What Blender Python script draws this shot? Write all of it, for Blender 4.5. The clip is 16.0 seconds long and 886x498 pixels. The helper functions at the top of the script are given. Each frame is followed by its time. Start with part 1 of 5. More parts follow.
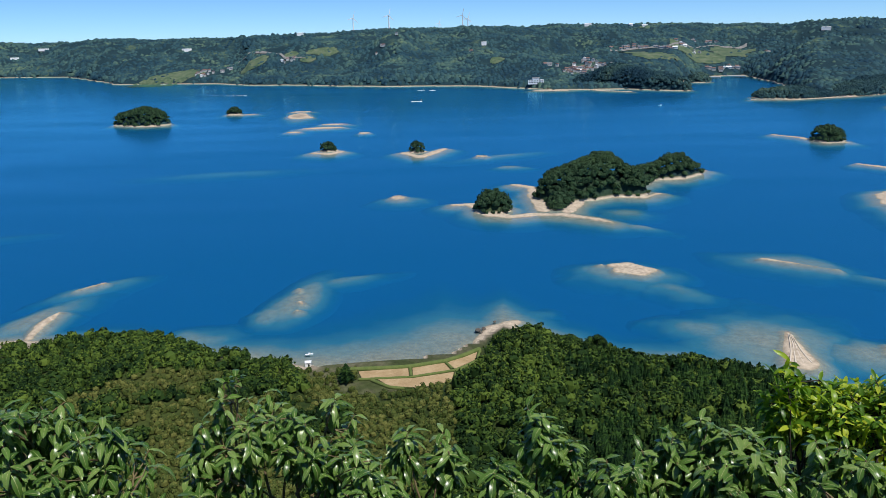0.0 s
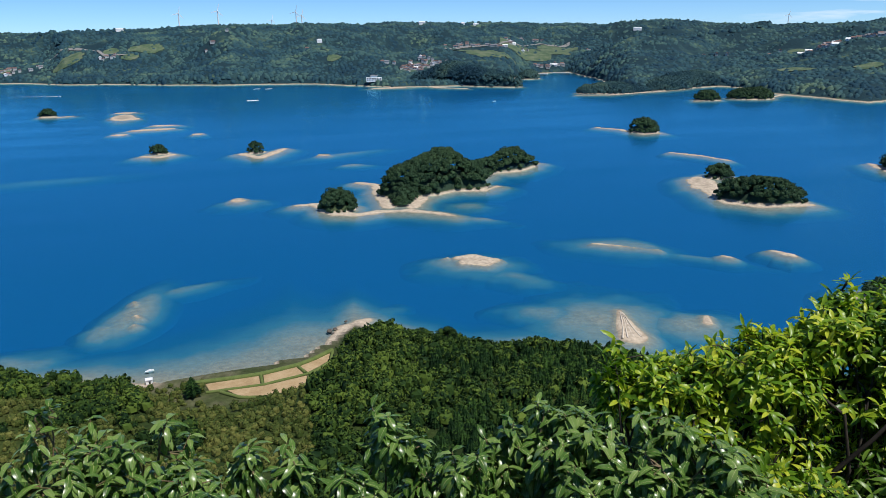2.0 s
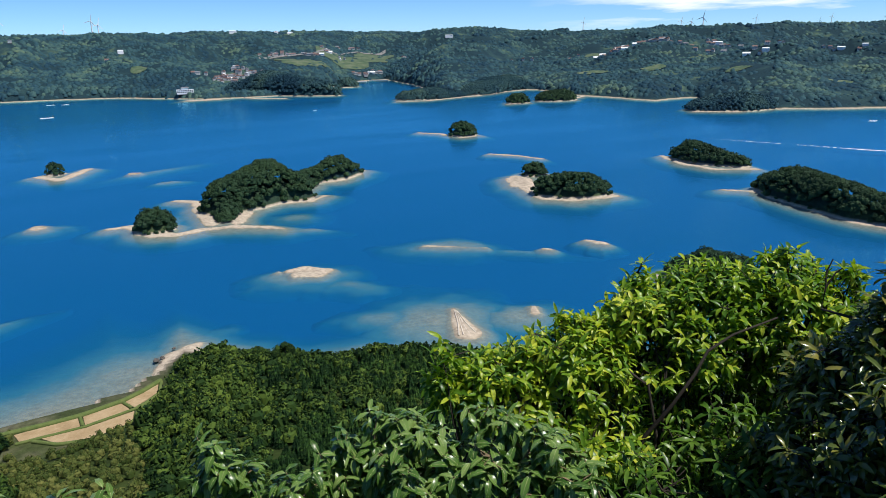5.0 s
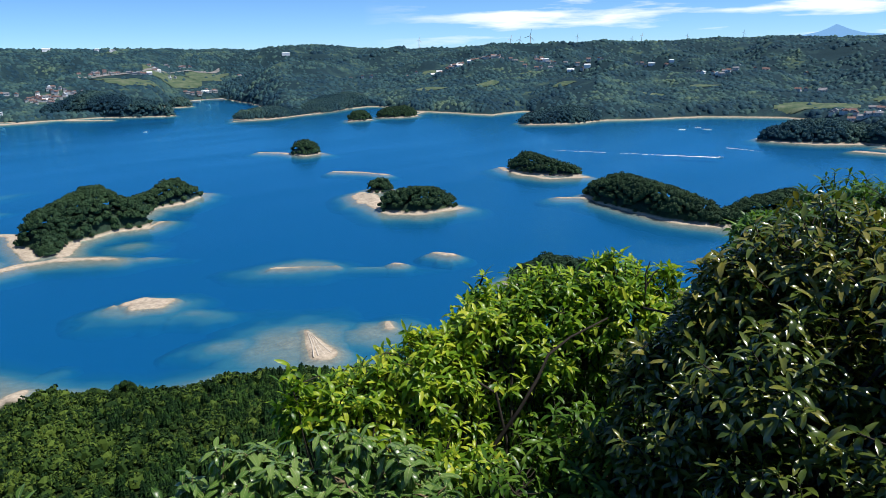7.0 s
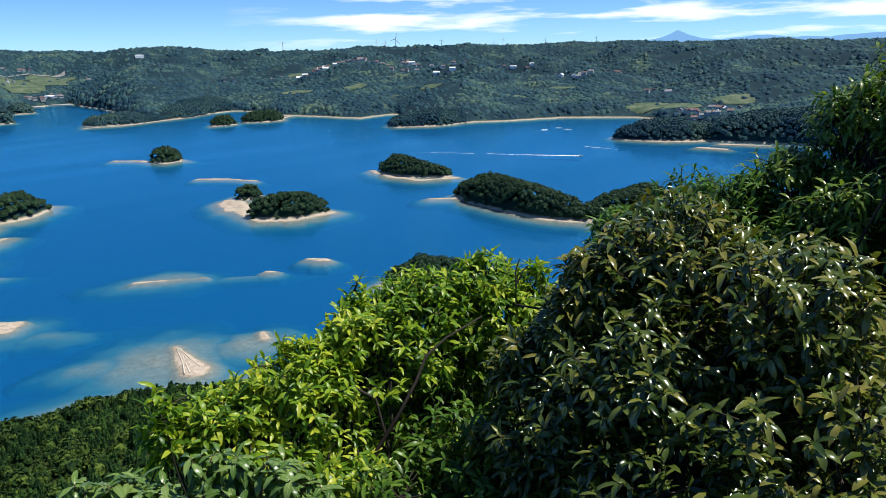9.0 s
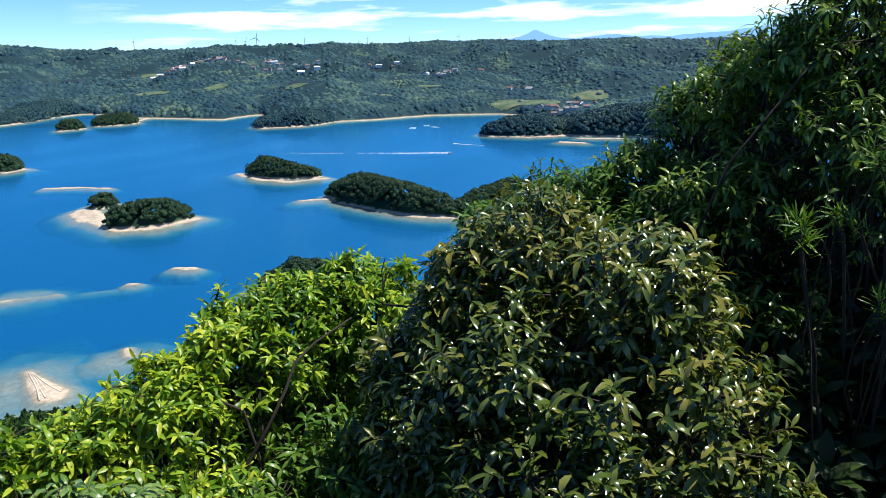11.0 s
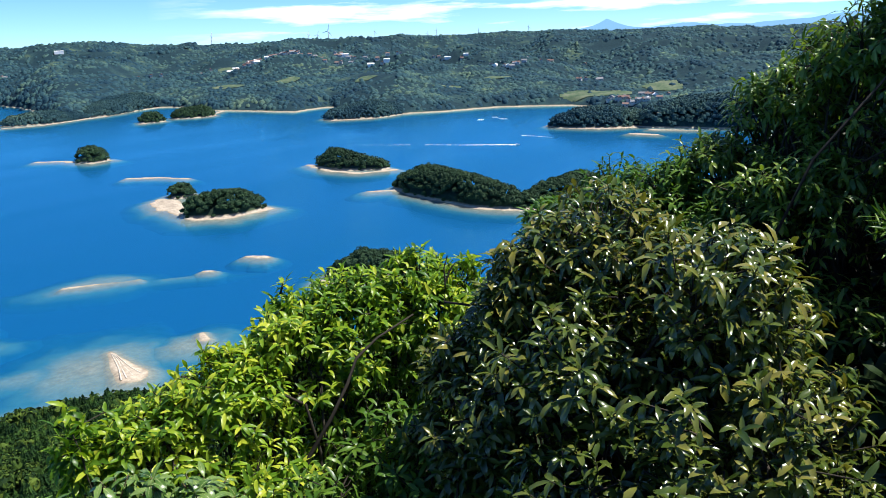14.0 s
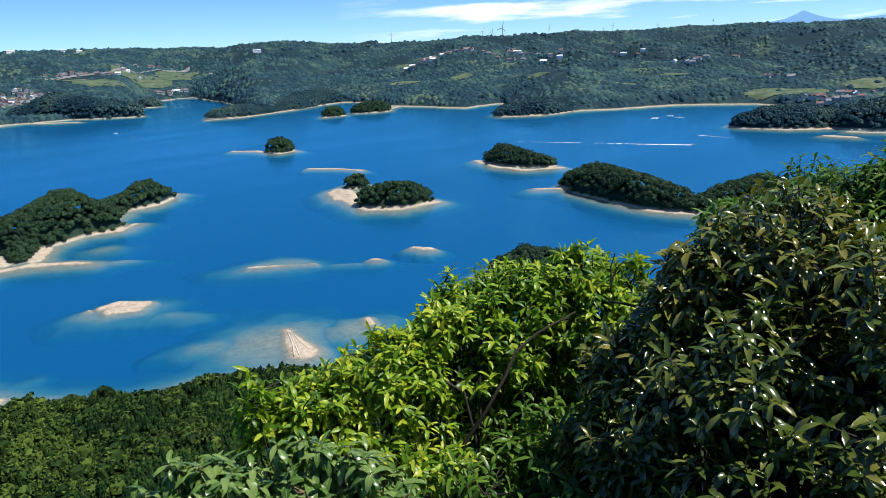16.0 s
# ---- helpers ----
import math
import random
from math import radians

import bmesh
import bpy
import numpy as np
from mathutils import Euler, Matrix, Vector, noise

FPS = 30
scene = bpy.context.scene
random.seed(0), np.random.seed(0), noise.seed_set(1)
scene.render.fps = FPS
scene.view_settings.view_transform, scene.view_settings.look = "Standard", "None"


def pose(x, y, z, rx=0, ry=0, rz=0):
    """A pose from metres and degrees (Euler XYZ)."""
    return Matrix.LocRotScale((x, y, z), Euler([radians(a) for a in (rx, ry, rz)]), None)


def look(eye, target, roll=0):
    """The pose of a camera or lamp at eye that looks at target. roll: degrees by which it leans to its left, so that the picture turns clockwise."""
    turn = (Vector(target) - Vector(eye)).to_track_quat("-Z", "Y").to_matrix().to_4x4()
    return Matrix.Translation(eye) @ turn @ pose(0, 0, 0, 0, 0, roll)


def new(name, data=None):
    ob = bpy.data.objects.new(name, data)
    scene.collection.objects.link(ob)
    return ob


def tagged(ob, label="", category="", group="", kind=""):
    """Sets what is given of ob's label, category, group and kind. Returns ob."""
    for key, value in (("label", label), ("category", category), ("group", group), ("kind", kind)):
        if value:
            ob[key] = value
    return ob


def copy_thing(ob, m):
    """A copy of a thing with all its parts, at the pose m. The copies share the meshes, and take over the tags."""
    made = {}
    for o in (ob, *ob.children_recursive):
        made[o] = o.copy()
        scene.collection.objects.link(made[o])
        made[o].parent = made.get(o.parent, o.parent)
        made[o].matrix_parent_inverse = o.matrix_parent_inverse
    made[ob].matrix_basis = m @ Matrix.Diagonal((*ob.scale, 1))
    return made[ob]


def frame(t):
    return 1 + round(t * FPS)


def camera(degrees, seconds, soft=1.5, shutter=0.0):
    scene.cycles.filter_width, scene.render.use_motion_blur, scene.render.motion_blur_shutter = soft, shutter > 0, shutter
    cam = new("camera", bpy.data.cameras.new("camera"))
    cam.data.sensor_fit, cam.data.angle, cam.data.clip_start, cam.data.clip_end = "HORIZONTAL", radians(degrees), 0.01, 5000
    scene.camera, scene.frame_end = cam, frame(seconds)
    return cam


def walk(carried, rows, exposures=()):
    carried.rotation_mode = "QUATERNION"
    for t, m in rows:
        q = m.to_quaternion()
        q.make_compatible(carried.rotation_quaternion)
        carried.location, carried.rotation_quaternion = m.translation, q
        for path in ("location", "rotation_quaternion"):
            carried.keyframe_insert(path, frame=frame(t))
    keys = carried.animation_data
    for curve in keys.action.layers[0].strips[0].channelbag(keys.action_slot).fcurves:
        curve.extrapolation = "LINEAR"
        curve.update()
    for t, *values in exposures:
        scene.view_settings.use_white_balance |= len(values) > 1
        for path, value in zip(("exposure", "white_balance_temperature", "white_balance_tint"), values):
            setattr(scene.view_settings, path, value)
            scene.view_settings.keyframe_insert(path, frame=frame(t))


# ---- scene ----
cam = camera(63.3, 16.0, soft=0.75)

PATH = [
    (0.0, 0.000, 0.000, 150.000, 73.444, 1.317, -0.384),
    (0.5, 0.010, 0.016, 149.991, 72.793, 1.366, -3.736),
    (1.0, 0.025, 0.016, 149.998, 73.033, 1.685, -6.278),
    (1.5, 0.042, 0.031, 149.992, 73.193, 1.496, -9.345),
    (2.0, 0.047, 0.026, 149.997, 73.036, 0.850, -12.892),
    (2.5, 0.059, 0.029, 149.987, 73.124, 0.861, -15.131),
    (3.0, 0.067, 0.030, 149.988, 72.869, 1.001, -17.434),
    (3.5, 0.076, 0.027, 149.988, 72.916, 1.170, -19.627),
    (4.0, 0.083, 0.023, 149.990, 72.728, 1.379, -21.885),
    (6.5, 0.103, -0.019, 150.020, 74.851, 1.261, -35.932),
    (7.0, 0.113, -0.015, 150.022, 74.395, 1.318, -39.326),
    (7.5, 0.125, -0.012, 150.023, 74.470, 1.225, -42.398),
    (8.0, 0.127, -0.011, 150.023, 74.409, 1.189, -44.963),
    (8.5, 0.129, -0.009, 150.025, 74.460, 1.156, -47.467),
    (9.0, 0.129, -0.011, 150.025, 74.406, 1.088, -49.600),
    (9.5, 0.146, -0.012, 150.023, 74.778, 0.838, -52.099),
    (10.0, 0.156, -0.019, 150.021, 74.548, 0.864, -54.804),
    (12.5, 0.223, -0.031, 150.018, 74.088, 1.319, -63.898),
    (13.0, 0.236, -0.022, 150.020, 73.725, 1.545, -61.918),
    (13.5, 0.236, -0.009, 150.018, 73.628, 1.480, -59.014),
    (14.0, 0.235, -0.007, 150.025, 73.612, 1.805, -54.682),
    (14.5, 0.220, -0.010, 150.017, 73.830, 2.144, -50.629),
    (15.0, 0.212, -0.001, 150.013, 73.437, 2.279, -48.351),
    (15.5, 0.210, 0.003, 150.010, 74.114, 2.281, -44.616),
    (16.0, 0.222, 0.001, 150.011, 73.850, 2.424, -41.436)
]
# the clip's camera opens up as the dark bushes fill its view
EXPOSURES = [(0.0, 0.03, 6300, 10), (4.0, 0.10, 6300, 10), (7.0, 0.20, 6300, 10), (10.0, 0.42, 6300, 10), (12.5, 0.88, 6300, 10), (14.5, 0.55, 6300, 10), (16.0, 0.35, 6300, 10)]
walk(cam, [(t, pose(*p)) for t, *p in PATH], EXPOSURES)

# ---- world, sun, exposure ----
SUN_AZ, SUN_EL = 140.0, 63.0     # degrees clockwise from +y, and above the horizon
world = bpy.data.worlds.new("world")
scene.world = world
world.use_nodes = True
wn, wl = world.node_tree.nodes, world.node_tree.links
wn.clear()
w_out = wn.new("ShaderNodeOutputWorld")
w_bg = wn.new("ShaderNodeBackground")
w_bg.inputs["Strength"].default_value = 0.11
sky = wn.new("ShaderNodeTexSky")
sky.sky_type = "NISHITA"
sky.sun_disc = False
sky.sun_elevation = radians(SUN_EL)
sky.sun_rotation = radians(SUN_AZ)
sky.altitude = 150
sky.air_density = 0.55
sky.dust_density = 0.0
sky.ozone_density = 6.0
# thin cloud streaks low over the land, denser towards the sun's side
w_co = wn.new("ShaderNodeTexCoord")
w_map = wn.new("ShaderNodeMapping")
w_map.inputs["Scale"].default_value = (3.0, 3.0, 26.0)
w_noise = wn.new("ShaderNodeTexNoise")
w_noise.inputs["Scale"].default_value = 2.2
w_noise.inputs["Detail"].default_value = 7
w_noise.inputs["Roughness"].default_value = 0.55
w_ramp = wn.new("ShaderNodeValToRGB")
w_ramp.color_ramp.elements[0].position = 0.52
w_ramp.color_ramp.elements[1].position = 0.70
w_dot = wn.new("ShaderNodeVectorMath")
w_dot.operation = "DOT_PRODUCT"
w_dot.inputs[1].default_value = (0.94, 0.34, 0.0)
w_side = wn.new("ShaderNodeMapRange")
w_side.inputs["From Min"].default_value = 0.80
w_side.inputs["From Max"].default_value = 0.90
w_mul = wn.new("ShaderNodeMath")
w_mul.operation = "MULTIPLY"
w_mix = wn.new("ShaderNodeMix")
w_mix.data_type = "RGBA"
w_mix.inputs["B"].default_value = (9.0, 9.3, 9.6, 1)
wl.new(w_co.outputs["Generated"], w_map.inputs["Vector"])
wl.new(w_map.outputs["Vector"], w_noise.inputs["Vector"])
w_sep = wn.new("ShaderNodeSeparateXYZ")
w_off = wn.new("ShaderNodeMath")
w_off.operation = "SUBTRACT"
w_off.inputs[1].default_value = 0.038
w_abs = wn.new("ShaderNodeMath")
w_abs.operation = "ABSOLUTE"
w_bank = wn.new("ShaderNodeMapRange")        # a long cloud bank three degrees over the horizon
w_bank.interpolation_type = "SMOOTHSTEP"
w_bank.inputs["From Min"].default_value, w_bank.inputs["From Max"].default_value = 0.0, 0.016
w_bank.inputs["To Min"].default_value, w_bank.inputs["To Max"].default_value = 0.12, -0.03
w_add = wn.new("ShaderNodeMath")
wl.new(w_co.outputs["Generated"], w_sep.inputs["Vector"])
wl.new(w_sep.outputs["Z"], w_off.inputs[0])
wl.new(w_off.outputs["Value"], w_abs.inputs[0])
wl.new(w_abs.outputs["Value"], w_bank.inputs["Value"])
wl.new(w_noise.outputs["Fac"], w_add.inputs[0])
wl.new(w_bank.outputs["Result"], w_add.inputs[1])
wl.new(w_add.outputs["Value"], w_ramp.inputs["Fac"])
wl.new(w_co.outputs["Generated"], w_dot.inputs[0])
wl.new(w_dot.outputs["Value"], w_side.inputs["Value"])
wl.new(w_ramp.outputs["Color"], w_mul.inputs[0])
wl.new(w_side.outputs["Result"], w_mul.inputs[1])
wl.new(w_mul.outputs["Value"], w_mix.inputs["Factor"])
w_tint = wn.new("ShaderNodeMix")
w_tint.data_type, w_tint.blend_type = "RGBA", "MULTIPLY"
w_tint.inputs["Factor"].default_value = 1.0
w_tint.inputs["B"].default_value = (0.70, 0.92, 1.12, 1)
wl.new(sky.outputs["Color"], w_tint.inputs["A"])
wl.new(w_tint.outputs["Result"], w_mix.inputs["A"])
wl.new(w_mix.outputs["Result"], w_bg.inputs["Color"])
wl.new(w_bg.outputs["Background"], w_out.inputs["Surface"])

sun = new("sun", bpy.data.lights.new("sun", "SUN"))
sun.data.energy = 4.8
sun.data.angle = radians(0.53)
sun.data.color = (1.0, 0.95, 0.87)
sa, se = radians(SUN_AZ), radians(SUN_EL)
sun.matrix_world = look((0, 0, 400), (-math.sin(sa) * math.cos(se), -math.cos(sa) * math.cos(se), 400 - math.sin(se)))


# ---- materials ----
def shader(name, base, rough=0.8, spec=0.3):
    m = bpy.data.materials.new(name)
    m.use_nodes = True
    b = m.node_tree.nodes["Principled BSDF"]
    b.inputs["Base Color"].default_value = (*base, 1)
    b.inputs["Roughness"].default_value = rough
    b.inputs["Specular IOR Level"].default_value = spec
    return m, m.node_tree.nodes, m.node_tree.links, b


def ramp_node(nodes, stops):
    r = nodes.new("ShaderNodeValToRGB")
    while len(r.color_ramp.elements) < len(stops):
        r.color_ramp.elements.new(0.5)
    for e, (p, c) in zip(r.color_ramp.elements, stops):
        e.position, e.color = p, (*c, 1)
    return r


def noise_node(nodes, links, scale, detail=4, rough=0.6):
    co = nodes.new("ShaderNodeNewGeometry")
    n = nodes.new("ShaderNodeTexNoise")
    n.inputs["Scale"].default_value, n.inputs["Detail"].default_value, n.inputs["Roughness"].default_value = scale, detail, rough
    links.new(co.outputs["Position"], n.inputs["Vector"])
    return n


def mixed(nodes, links, fac, a, b, mode="MIX"):
    m = nodes.new("ShaderNodeMix")
    m.data_type, m.blend_type = "RGBA", mode
    for sock, v in (("Factor", fac), ("A", a), ("B", b)):
        if isinstance(v, (int, float)):
            m.inputs[sock].default_value = v
        elif isinstance(v, tuple):
            m.inputs[sock].default_value = (*v, 1)
        else:
            links.new(v, m.inputs[sock])
    return m.outputs["Result"]


def bumped(nodes, links, b, height, strength, distance):
    u = nodes.new("ShaderNodeBump")
    u.inputs["Strength"].default_value, u.inputs["Distance"].default_value = strength, distance
    links.new(height, u.inputs["Height"])
    links.new(u.outputs["Normal"], b.inputs["Normal"])


def surface(name, colours, scale, rough=0.85, spec=0.25, bump=0.0, fine=8.0):
    """Colours blended by noise at two sizes, with fine relief."""
    m, n, l, b = shader(name, colours[0], rough, spec)
    n1, n2 = noise_node(n, l, scale, 5), noise_node(n, l, scale * fine, 3)
    k = len(colours)
    r = ramp_node(n, [(0.30 + 0.4 * i / max(1, k - 1), c) for i, c in enumerate(colours)])
    mx = n.new("ShaderNodeMath")
    mx.operation = "MULTIPLY_ADD"
    mx.inputs[1].default_value, mx.inputs[2].default_value = 0.45, -0.22
    l.new(n2.outputs["Fac"], mx.inputs[0])
    ad = n.new("ShaderNodeMath")
    l.new(n1.outputs["Fac"], ad.inputs[0])
    l.new(mx.outputs["Value"], ad.inputs[1])
    l.new(ad.outputs["Value"], r.inputs["Fac"])
    l.new(r.outputs["Color"], b.inputs["Base Color"])
    if bump:
        bumped(n, l, b, n2.outputs["Fac"], 0.8, bump)
    return m


def foliage(name, colours, patch=0.004, rough=0.6, spec=0.3, bump=0.0, bump_scale=0.4, through_light=0.0, by_object=False, vary=1.0, drift=1.5):
    """Leafy colour that differs from clump to clump and drifts over large patches."""
    m, n, l, b = shader(name, colours[0], rough, spec)
    g = n.new("ShaderNodeNewGeometry")
    pick = g.outputs["Random Per Island"]
    if by_object:
        pick = n.new("ShaderNodeObjectInfo").outputs["Random"]
    r = ramp_node(n, [(i / max(1, len(colours) - 1), c) for i, c in enumerate(colours)])
    big = noise_node(n, l, patch, 3)
    a1 = n.new("ShaderNodeMath")
    a1.operation = "MULTIPLY_ADD"
    a1.inputs[1].default_value = drift
    a1.inputs[2].default_value = 0.5 - 0.5 * drift - 0.5 * vary
    l.new(big.outputs["Fac"], a1.inputs[0])
    a2 = n.new("ShaderNodeMath")
    a2.operation = "MULTIPLY_ADD"
    a2.inputs[1].default_value = vary
    l.new(pick, a2.inputs[0])
    l.new(a1.outputs["Value"], a2.inputs[2])
    l.new(a2.outputs["Value"], r.inputs["Fac"])
    l.new(r.outputs["Color"], b.inputs["Base Color"])
    if bump:
        n2 = noise_node(n, l, bump_scale, 4)
        bumped(n, l, b, n2.outputs["Fac"], 1.0, bump)
    if through_light:
        t = n.new("ShaderNodeBsdfTranslucent")
        l.new(mixed(n, l, 1.0, r.outputs["Color"], (1.6, 1.7, 0.5), "MULTIPLY"), t.inputs["Color"])
        mix = n.new("ShaderNodeMixShader")
        mix.inputs["Fac"].default_value = through_light
        l.new(b.outputs["BSDF"], mix.inputs[1])
        l.new(t.outputs["BSDF"], mix.inputs[2])
        l.new(mix.outputs["Shader"], n["Material Output"].inputs["Surface"])
    return m


def ground_material():
    """Sea bed, sand and soil by height over water; depth tint painted on bed."""
    m, n, l, b = shader("ground_soil", (0.3, 0.25, 0.18), 0.9, 0.15)
    g = n.new("ShaderNodeNewGeometry")
    s = n.new("ShaderNodeSeparateXYZ")
    l.new(g.outputs["Position"], s.inputs["Vector"])
    wob = noise_node(n, l, 0.06, 6, 0.62)
    w2 = n.new("ShaderNodeMath")
    w2.operation = "MULTIPLY_ADD"
    w2.inputs[1].default_value, w2.inputs[2].default_value = 1.4, -0.7
    l.new(wob.outputs["Fac"], w2.inputs[0])
    zz = n.new("ShaderNodeMath")
    l.new(s.outputs["Z"], zz.inputs[0])
    l.new(w2.outputs["Value"], zz.inputs[1])
    mr = n.new("ShaderNodeMapRange")
    mr.inputs["From Min"].default_value, mr.inputs["From Max"].default_value = -6.0, 6.0
    l.new(zz.outputs["Value"], mr.inputs["Value"])
    r = ramp_node(n, [(0.0, DEEP), (0.16, (0.002, 0.094, 0.200)), (0.28, (0.030, 0.145, 0.215)), (0.37, (0.15, 0.21, 0.22)), (0.455, (0.26, 0.245, 0.21)),
                      (0.50, (0.34, 0.285, 0.215)), (0.53, (0.50, 0.42, 0.32)), (0.565, (0.52, 0.44, 0.34)), (0.62, (0.33, 0.28, 0.215)), (0.67, (0.28, 0.235, 0.175)), (0.72, (0.09, 0.10, 0.045)), (1.0, (0.022, 0.043, 0.030))])
    l.new(mr.outputs["Result"], r.inputs["Fac"])
    fine = noise_node(n, l, 0.35, 6, 0.7)
    shade = ramp_node(n, [(0.32, (0.58, 0.57, 0.56)), (0.68, (1.15, 1.13, 1.10))])
    l.new(fine.outputs["Fac"], shade.inputs["Fac"])
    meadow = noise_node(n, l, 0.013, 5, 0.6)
    # far cover: its blue stands in for distance haze
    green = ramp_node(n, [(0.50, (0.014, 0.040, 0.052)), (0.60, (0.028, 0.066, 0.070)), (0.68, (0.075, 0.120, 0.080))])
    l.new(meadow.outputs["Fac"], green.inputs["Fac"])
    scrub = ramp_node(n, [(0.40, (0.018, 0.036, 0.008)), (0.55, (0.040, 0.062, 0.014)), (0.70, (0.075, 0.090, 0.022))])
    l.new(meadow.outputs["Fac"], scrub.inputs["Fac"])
    flat = n.new("ShaderNodeVectorMath")       # scrub on the near hill; far meadow and wood floor with haze painted in
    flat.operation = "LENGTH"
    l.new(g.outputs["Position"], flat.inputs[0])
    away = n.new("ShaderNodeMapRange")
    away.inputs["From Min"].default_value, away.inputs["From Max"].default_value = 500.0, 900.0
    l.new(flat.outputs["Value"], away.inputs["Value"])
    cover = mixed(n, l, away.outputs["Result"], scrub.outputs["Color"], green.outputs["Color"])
    high = n.new("ShaderNodeMapRange")
    high.inputs["From Min"].default_value, high.inputs["From Max"].default_value = 1.8, 3.2
    l.new(zz.outputs["Value"], high.inputs["Value"])
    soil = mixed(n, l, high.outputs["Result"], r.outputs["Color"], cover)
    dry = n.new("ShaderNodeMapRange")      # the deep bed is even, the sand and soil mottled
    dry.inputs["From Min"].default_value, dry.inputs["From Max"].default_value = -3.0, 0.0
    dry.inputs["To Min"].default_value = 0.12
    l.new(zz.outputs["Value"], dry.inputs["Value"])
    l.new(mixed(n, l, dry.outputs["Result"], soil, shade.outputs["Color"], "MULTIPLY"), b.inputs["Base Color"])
    bumped(n, l, b, fine.outputs["Fac"], 0.6, 0.5)
    return m


# blue of deep water, put into the bed's colour
DEEP = (0.0004, 0.086, 0.218)


def water_material():
    m = bpy.data.materials.new("sea_water")
    m.use_nodes = True
    n, l = m.node_tree.nodes, m.node_tree.links
    n.remove(n["Principled BSDF"])
    t = n.new("ShaderNodeBsdfTransparent")
    t.inputs["Color"].default_value = (0.86, 0.96, 1.0, 1)
    gl = n.new("ShaderNodeBsdfGlossy")
    gl.inputs["Roughness"].default_value = 0.12
    gl.inputs["Color"].default_value = (0.36, 0.88, 1.0, 1)
    fr = n.new("ShaderNodeFresnel")
    fr.inputs["IOR"].default_value = 1.33
    w1, w2 = noise_node(n, l, 0.25, 4), noise_node(n, l, 0.012, 4)
    ad = n.new("ShaderNodeMath")
    ad.operation = "MULTIPLY"
    l.new(w1.outputs["Fac"], ad.inputs[0])
    l.new(w2.outputs["Fac"], ad.inputs[1])
    u = n.new("ShaderNodeBump")
    u.inputs["Strength"].default_value, u.inputs["Distance"].default_value = 0.35, 0.6
    l.new(ad.outputs["Value"], u.inputs["Height"])
    l.new(u.outputs["Normal"], gl.inputs["Normal"])
    l.new(u.outputs["Normal"], fr.inputs["Normal"])
    mix = n.new("ShaderNodeMixShader")
    half = n.new("ShaderNodeMath")
    half.operation = "MULTIPLY"
    lanes = n.new("ShaderNodeTexNoise")      # wind lanes: calmer and rougher streaks
    lanes.inputs["Scale"].default_value, lanes.inputs["Detail"].default_value = 1.0, 4
    mp = n.new("ShaderNodeMapping")
    mp.inputs["Rotation"].default_value = (0, 0, radians(20))
    mp.inputs["Scale"].default_value = (0.0022, 0.012, 0.01)
    l.new(n.new("ShaderNodeNewGeometry").outputs["Position"], mp.inputs["Vector"])
    l.new(mp.outputs["Vector"], lanes.inputs["Vector"])
    lane = n.new("ShaderNodeMapRange")
    lane.inputs["From Min"].default_value, lane.inputs["From Max"].default_value = 0.3, 0.7
    lane.inputs["To Min"].default_value, lane.inputs["To Max"].default_value = 0.50, 0.92
    l.new(lanes.outputs["Fac"], lane.inputs["Value"])
    l.new(lane.outputs["Result"], half.inputs[1])
    l.new(fr.outputs["Fac"], half.inputs[0])
    l.new(half.outputs["Value"], mix.inputs["Fac"])
    l.new(t.outputs["BSDF"], mix.inputs[1])
    l.new(gl.outputs["BSDF"], mix.inputs[2])
    l.new(mix.outputs["Shader"], n["Material Output"].inputs["Surface"])
    return m


M_GROUND = ground_material()
M_WATER = water_material()
# far leaves: the blue of distance haze is put into their colour
M_FAR_HAZED = foliage("hazed_far_leaves", [(0.010, 0.034, 0.054), (0.017, 0.050, 0.070), (0.029, 0.072, 0.083), (0.052, 0.102, 0.090), (0.10, 0.150, 0.095)], 0.010, 0.75, 0.10, 2.2, 0.12, vary=0.26, drift=2.1)
M_ISLE = foliage("island_tree_leaves", [(0.014, 0.034, 0.016), (0.021, 0.048, 0.020), (0.038, 0.072, 0.027)], 0.02, 0.7, 0.15, vary=0.6)
M_FIELD = surface("far_field_grass", [(0.038, 0.075, 0.042), (0.078, 0.115, 0.060), (0.14, 0.16, 0.10)], 0.045, fine=5.0)
M_BROAD = foliage("hill_tree_leaves", [(0.007, 0.021, 0.005), (0.017, 0.040, 0.008), (0.040, 0.074, 0.012), (0.088, 0.132, 0.020)], 0.02, 0.75, 0.10, vary=1.0, drift=1.8)
M_CEDAR = foliage("cedar_needles", [(0.004, 0.015, 0.004), (0.012, 0.035, 0.008), (0.036, 0.078, 0.014)], 0.03, 0.75, 0.08, vary=1.0, drift=1.2)
M_REED = foliage("bamboo_grass_leaves", [(0.036, 0.058, 0.012), (0.070, 0.090, 0.020), (0.13, 0.135, 0.035)], 0.03, 0.75, 0.10)
M_TRUNK = surface("bark", [(0.05, 0.04, 0.03), (0.10, 0.08, 0.06), (0.16, 0.14, 0.11)], 6.0, 0.9, 0.2, 0.01)
M_PADDY = surface("paddy_ripe_straw", [(0.30, 0.21, 0.11), (0.36, 0.26, 0.14), (0.42, 0.31, 0.18)], 0.15, 0.9, 0.15, 0.05)
M_DIKE = surface("dike_grass", [(0.08, 0.12, 0.03), (0.13, 0.16, 0.05)], 0.5, 0.9, 0.15, 0.05)
M_WHITE = surface("white_paint", [(0.78, 0.78, 0.77), (0.88, 0.88, 0.87)], 0.4, 0.5, 0.4)
M_ROOF = surface("roof_tile_red_brown", [(0.15, 0.095, 0.08), (0.21, 0.13, 0.11)], 0.3, 0.7)
